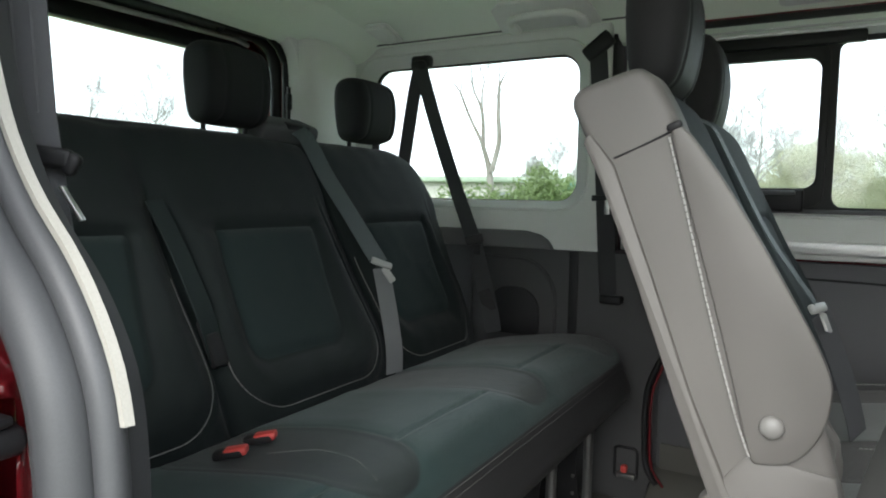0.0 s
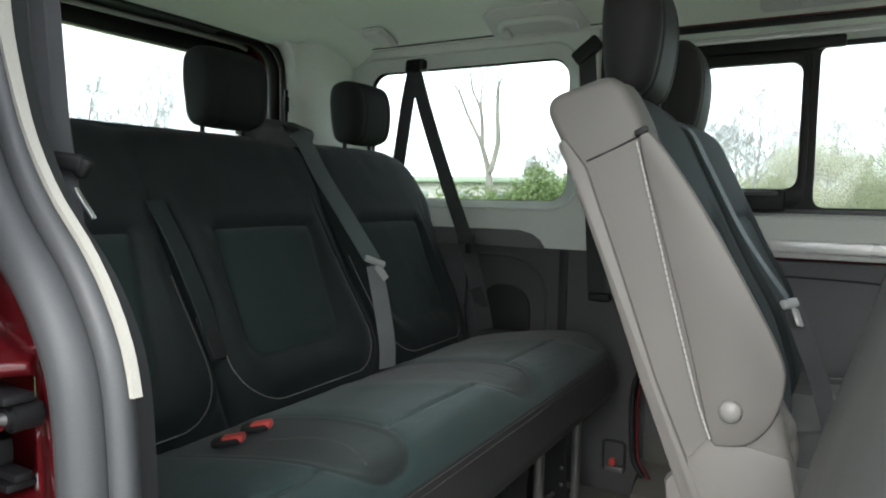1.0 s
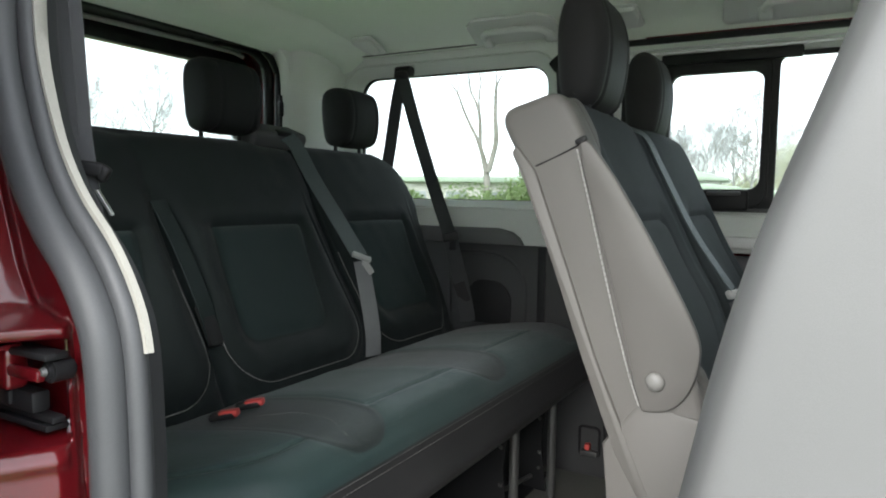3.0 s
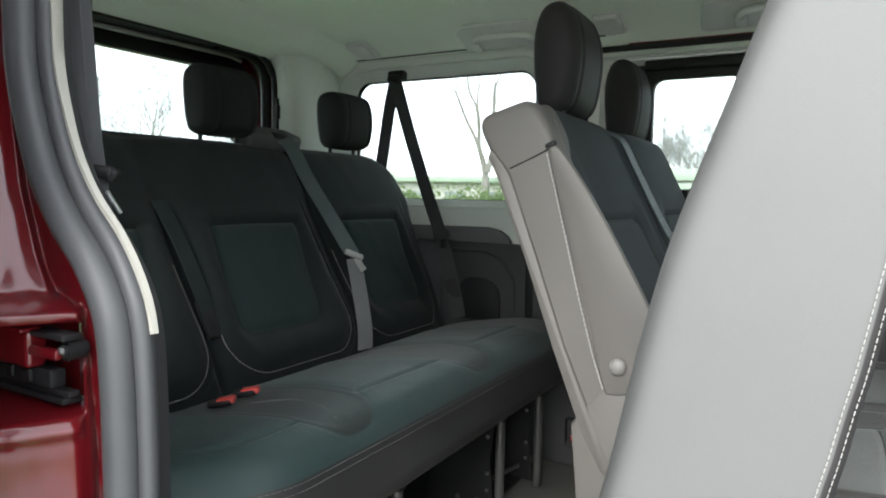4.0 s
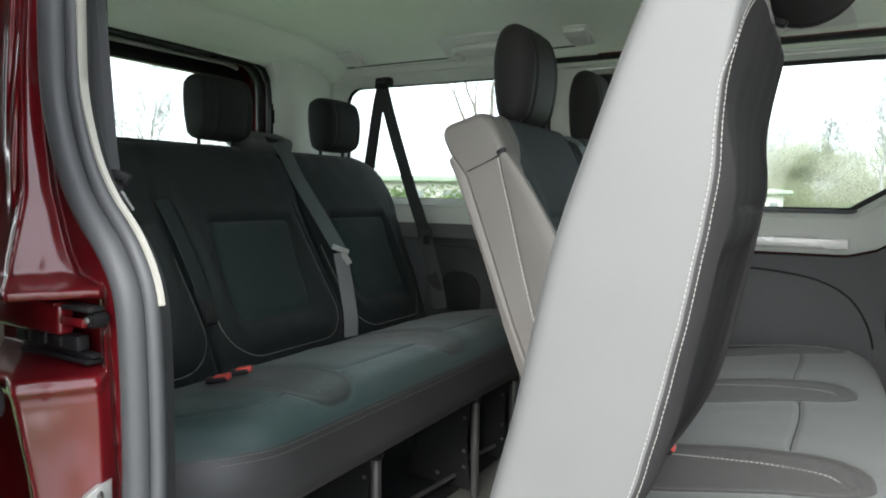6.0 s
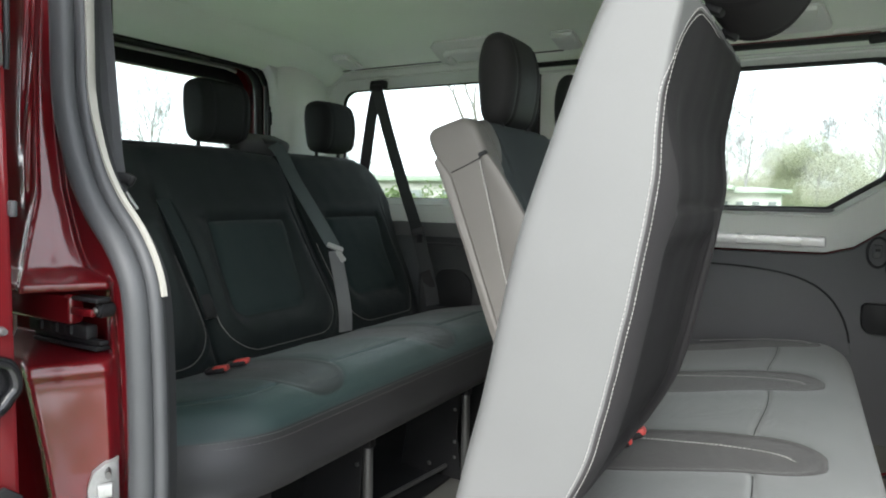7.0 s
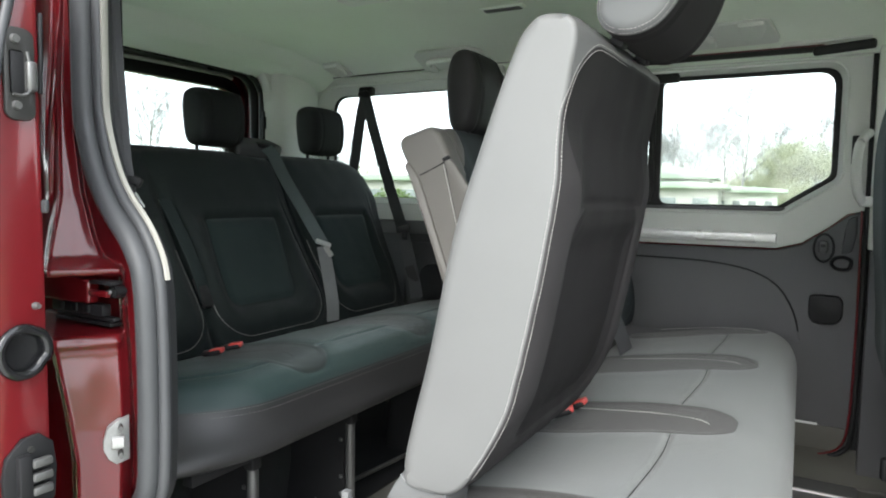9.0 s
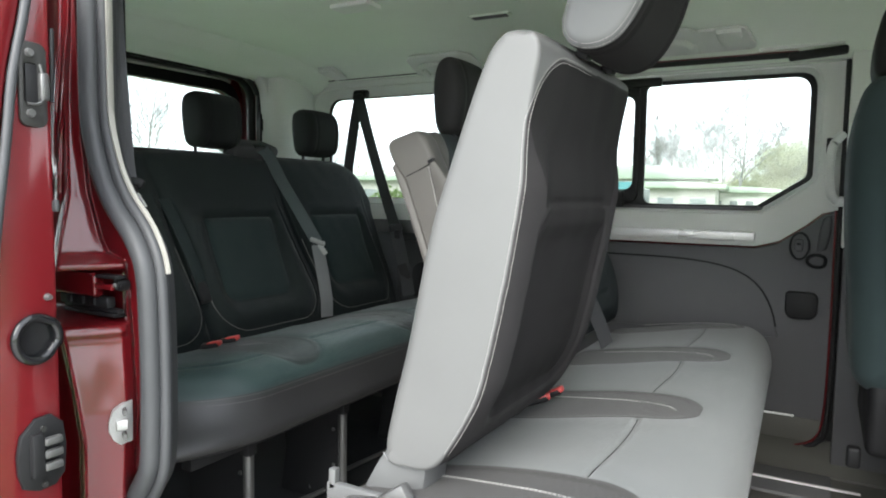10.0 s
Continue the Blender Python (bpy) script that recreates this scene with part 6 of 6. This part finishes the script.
def crown_tree(x, y, height, spread, seed, label="tall bare tree with fine branches paled for haze"):
    """A bare tree: a slightly crooked leader up to the top, with rising side branches that end in fine twigs."""
    rng = random.Random(seed)
    t = thing("tree", label, "tree", "bare trees", (x, y, 0))
    bm = bmesh.new()
    n, r = 24, height * 0.0125
    p, d, pts = Vector((0, 0, 0)), Vector((0, 0, 1)), []
    for i in range(n + 1):
        pts.append(p.copy())
        d = (d + Vector((rng.gauss(0, 0.07), rng.gauss(0, 0.07), 0.22))).normalized()
        p = p + d * (height / n)
    rings = []
    for i, q in enumerate(pts):
        rr = max(0.007, r * (1 - 0.92 * i / n))
        rings.append([bm.verts.new(q + Vector((rr * math.cos(w), rr * math.sin(w), 0))) for w in np.linspace(0, 2 * math.pi, 6, endpoint=False)])
    for A, B in zip(rings[:-1], rings[1:]):
        for k in range(6):
            bm.faces.new((A[k], A[(k + 1) % 6], B[(k + 1) % 6], B[k]))
    for k in range(26):
        up = 0.30 + 0.68 * (k + rng.random()) / 26
        i = min(n - 1, int(up * n))
        turn = k * 2.4 + rng.uniform(-0.5, 0.5)
        rise = 0.55 + 0.75 * up
        side = Vector((math.cos(turn), math.sin(turn), rise)).normalized()
        length = height * spread * (1.08 - up) ** 0.75 * rng.uniform(0.75, 1.15)
        limb(bm, pts[i], side, length, max(0.014, r * (1.05 - up) * 0.60), 3, rng, 0.50, 0.22, 0.0062)
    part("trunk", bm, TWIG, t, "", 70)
    return t


def leaf_cloud(name, mat, clumps, per, size, seed, parent=None, label=""):
    """Many small leaf blades gathered in uneven clumps (x, y, z, radius)."""
    rng = np.random.default_rng(seed)
    verts, faces = [], []
    for cx, cy, cz, rad in clumps:
        k = max(8, int(per * rad * rad))
        d = rng.normal(size=(k, 3))
        d /= np.linalg.norm(d, axis=1)[:, None]
        p = np.array((cx, cy, cz)) + d * (rad * rng.uniform(0.55, 1.08, (k, 1))) * np.array((1, 1, 0.8))
        a = rng.normal(size=(k, 3))
        a /= np.linalg.norm(a, axis=1)[:, None]
        b = np.cross(a, rng.normal(size=(k, 3)))
        b /= np.linalg.norm(b, axis=1)[:, None]
        s = size * rng.uniform(0.6, 1.3, (k, 1))
        for i in range(k):
            o = len(verts)
            verts += [tuple(p[i] - a[i] * s[i]), tuple(p[i] + b[i] * s[i] * 0.5), tuple(p[i] + a[i] * s[i]), tuple(p[i] - b[i] * s[i] * 0.5)]
            faces.append((o, o + 1, o + 2, o + 3))
    me = bpy.data.meshes.new(name)
    me.from_pydata(verts, [], faces)
    return finish(name, me, mat, parent, label, 180)


# direction helper: degrees left of straight across the van, and distance, from the door
def spot(left, dist):
    return -math.sin(radians(left)) * dist, math.cos(radians(left)) * dist


# trees behind the quarter window
def stem_tree(x, y, stems, seed, label):
    """A slim tree drawn by its main stems, lists of (sideways, height, radius), with short crooked side twigs."""
    rng = random.Random(seed)
    t = thing("tree", label, "tree", "bare trees", (x, y, 0))
    bm = bmesh.new()
    right = Vector((y, -x, 0)).normalized()
    for k, stem in enumerate(stems):
        p = smooth_path(stem, 26)
        pts = [right * a + Vector((0, 0, b)) + Vector((-right.y, right.x, 0)) * (0.10 * math.sin(3 * b + k)) for a, b, r in p]
        rings = []
        for q, (a, b, r) in zip(pts, p):
            rings.append([bm.verts.new(q + right * (1.3 * r * math.cos(w)) + Vector((-right.y, right.x, 0)) * (1.3 * r * math.sin(w))) for w in np.linspace(0, 2 * math.pi, 7, endpoint=False)])
        for A, B in zip(rings[:-1], rings[1:]):
            for i in range(7):
                bm.faces.new((A[i], A[(i + 1) % 7], B[(i + 1) % 7], B[i]))
        for i in range(16, 26):
            for n in range(1):
                d = (pts[min(25, i + 1)] - pts[i - 1]).normalized()
                side = Vector((rng.gauss(0, 1), rng.gauss(0, 1), rng.gauss(0.5, 0.4))).normalized()
                limb(bm, pts[i], (d * 0.35 + side * 0.75).normalized(), rng.uniform(0.25, 0.75) * (0.6 + i / 36), max(0.006, p[i][2] * 0.30), 2, rng, 0.55, 0.3, 0.0045)
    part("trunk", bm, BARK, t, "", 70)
    return t


x, y = spot(25.95, 30)
stem_tree(x, y, ([(0, 0, 0.15), (0, 1.6, 0.13), (-0.05, 2.5, 0.11), (-0.33, 3.5, 0.080), (-0.50, 3.9, 0.068), (-1.0, 4.9, 0.050), (-1.38, 5.85, 0.040), (-1.62, 6.15, 0.028), (-1.95, 6.5, 0.016), (-2.15, 6.75, 0.010)],
                 [(-1.38, 5.85, 0.034), (-1.33, 6.2, 0.024), (-1.48, 6.7, 0.012)],
                 [(-0.33, 3.5, 0.075), (-0.37, 4.7, 0.062), (-0.50, 5.3, 0.050), (-0.78, 5.9, 0.040), (-0.85, 6.3, 0.030), (-0.92, 6.9, 0.015)],
                 [(-0.37, 4.7, 0.046), (-0.42, 5.3, 0.042), (-0.42, 5.9, 0.034), (-0.35, 6.3, 0.026), (-0.50, 6.8, 0.014)],
                 [(0.05, 2.4, 0.105), (0.20, 3.0, 0.098), (0.36, 3.8, 0.092), (0.30, 4.8, 0.074), (0.30, 5.6, 0.060), (0.32, 6.1, 0.045), (0.50, 6.5, 0.028), (0.72, 6.9, 0.014)],
                 [(0.30, 5.9, 0.036), (0.32, 6.5, 0.022), (0.30, 7.0, 0.012)]), 9, "bare tree with three slim forked trunks")
for left, dist, h, spread, sd in ((5.1, 42, 7.7, 0.28, 11), (6.45, 43, 6.9, 0.30, 31), (8.9, 44, 5.9, 0.48, 12), (9.9, 46, 5.4, 0.45, 33), (11.9, 46, 6.6, 0.32, 15), (2.3, 50, 6.2, 0.36, 14), (0.5, 50, 6.3, 0.40, 26), (-3.6, 43, 8.6, 0.38, 13), (-5.6, 45, 9.8, 0.40, 35), (-8.0, 46, 9.5, 0.38, 25), (20.3, 46, 4.9, 0.45, 16), (22.3, 47, 4.0, 0.42, 17), (45, 38, 11.5, 0.34, 23), (53, 42, 8.2, 0.38, 21), (57, 45, 7.5, 0.40, 22), (39, 58, 7.0, 0.40, 24)):
    x, y = spot(left, dist)
    crown_tree(x, y, h, spread, sd)

# spring shrubs, as a loose belt of leaf clumps beyond the field
rng = random.Random(5)
cl = []
for i in range(420):
    left = rng.uniform(-14, 14)
    x, y = spot(left, rng.uniform(46, 60))
    h = 1.2 + 3.7 * math.exp(-((left - 1.2) / 3.3) ** 2) + 3.2 * math.exp(-((left + 5.5) / 3.0) ** 2) + rng.uniform(0, 1.2)
    cl.append((x, y, rng.uniform(0.3, h), rng.uniform(0.6, 1.4)))
tagged(leaf_cloud("shrubs", SPRING, cl, 900, 0.052, 3), "spring-green shrubs beyond the field, paled for haze", "shrubs", kind="stuff")
cl = []
for i in range(90):
    left = rng.uniform(34, 66)
    x, y = spot(left, rng.uniform(50, 66))
    cl.append((x, y, rng.uniform(0.4, 2.6), rng.uniform(0.5, 1.2)))
tagged(leaf_cloud("distant_thicket", SPRING, cl, 200, 0.12, 4), "bushes behind the van, paled for haze", "shrubs", kind="stuff")

# winter woods far behind, in the haze-paled twig colour: thin upright twigs in uneven stands
def twig_stand(name, spans, count, seed, label):
    rng = np.random.default_rng(seed)
    verts, faces = [], []
    for lo, hi, near, far, low, high in spans:
        for i in range(count):
            left = rng.uniform(lo, hi)
            x, y = spot(left, rng.uniform(near, far))
            crown = low + (high - low) * (0.5 + 0.5 * math.sin(left * 1.7 + seed)) * rng.uniform(0.5, 1.0)
            z = rng.uniform(0.15, 1.0) * crown
            ln = rng.uniform(0.4, 1.4)
            lean = rng.normal(0, 0.35, 2)
            w = rng.uniform(0.010, 0.026)
            a, o = rng.uniform(0, math.pi), len(verts)
            dx, dy = math.cos(a) * w, math.sin(a) * w
            verts += [(x - dx, y - dy, z), (x + dx, y + dy, z), (x + lean[0] * ln, y + lean[1] * ln, z + ln)]
            faces.append((o, o + 1, o + 2))
    me = bpy.data.meshes.new(name)
    me.from_pydata(verts, [], faces)
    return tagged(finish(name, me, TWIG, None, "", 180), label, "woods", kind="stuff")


twig_stand("winter_woods", ((-14, 14, 58, 75, 5.0, 10.5), (17, 24, 55, 70, 2.0, 4.5), (34, 68, 55, 75, 4.0, 8.0)), 13000, 2, "bare woods in the distance, paled for haze")

# ivy-covered hedge just beyond the quarter window
cl = []
for i in range(150):
    left = rng.uniform(19.4, 33)
    x, y = spot(left, 8.2 + rng.uniform(-0.35, 0.35))
    top = 1.40 + 0.42 * math.exp(-((left - 21.6) / 1.7) ** 2) + 0.10 * math.sin(left * 2)
    cl.append((x, y, rng.uniform(0.5, 1.0) * top - 0.1, rng.uniform(0.14, 0.26)))
tagged(leaf_cloud("ivy_hedge", IVY, cl, 3800, 0.028, 6), "dense green ivy hedge", "hedge", kind="stuff")


def low_building(left, dist, width, depth, eaves, wallmat, roofmat, posts=0, label="low building with a green sheet roof", rise=0.06):
    x, y = spot(left, dist)
    h = thing("building", label, "building", "", (x, y, 0))
    h.rotation_euler = (0, 0, radians(left * 0.5))
    part("wall", boxed((0, 0, eaves / 2), (width, depth, eaves), 0.02), wallmat, h)
    half = width / 2 + 0.4
    part("roof", plate([(-half, eaves - 0.01), (half, eaves - 0.01), (half, eaves + 0.14), (0.25 * half, eaves + 0.20 + rise), (-half, eaves + 0.20 + rise)], [], on_y(-depth / 2 - 0.4), (0, depth + 0.8, 0), 0.03), roofmat, h, "green sheet roof")
    for i in range(posts):
        px = -width / 2 + (i + 0.5) * width / posts
        part("window", boxed((px, -depth / 2 - 0.01, eaves * 0.6), (width / posts * 0.5, 0.06, eaves * 0.35), 0.01), HAZEGLASS, h, "grey window paled for haze")
    return h


low_building(26.0, 34, 12, 4, 2.0, BROWNWALL, ROOFGREEN, 6, "long low brown building with a green roof")
low_building(11.4, 36, 5.0, 4, 2.25, RENDERWALL, ROOFGREEN, 3, "pale low building with a green roof", 0.42)
low_building(9.0, 31, 2.6, 3, 1.75, BROWNWALL, ROOFGREEN, 2, "small brown shed with a green roof")
low_building(4.75, 34, 2.6, 3, 1.62, RENDERWALL, ROOFGREEN, 4, "small white shelter with a green roof")
x, y = spot(15.75, 10.3)
bd = thing("notice_board", "teal painted board behind the hedge", "board", "", (x, y, 0))
part("panel", boxed((0, 0, 0.80), (1.55, 0.05, 1.6), 0.01), TEAL, bd)
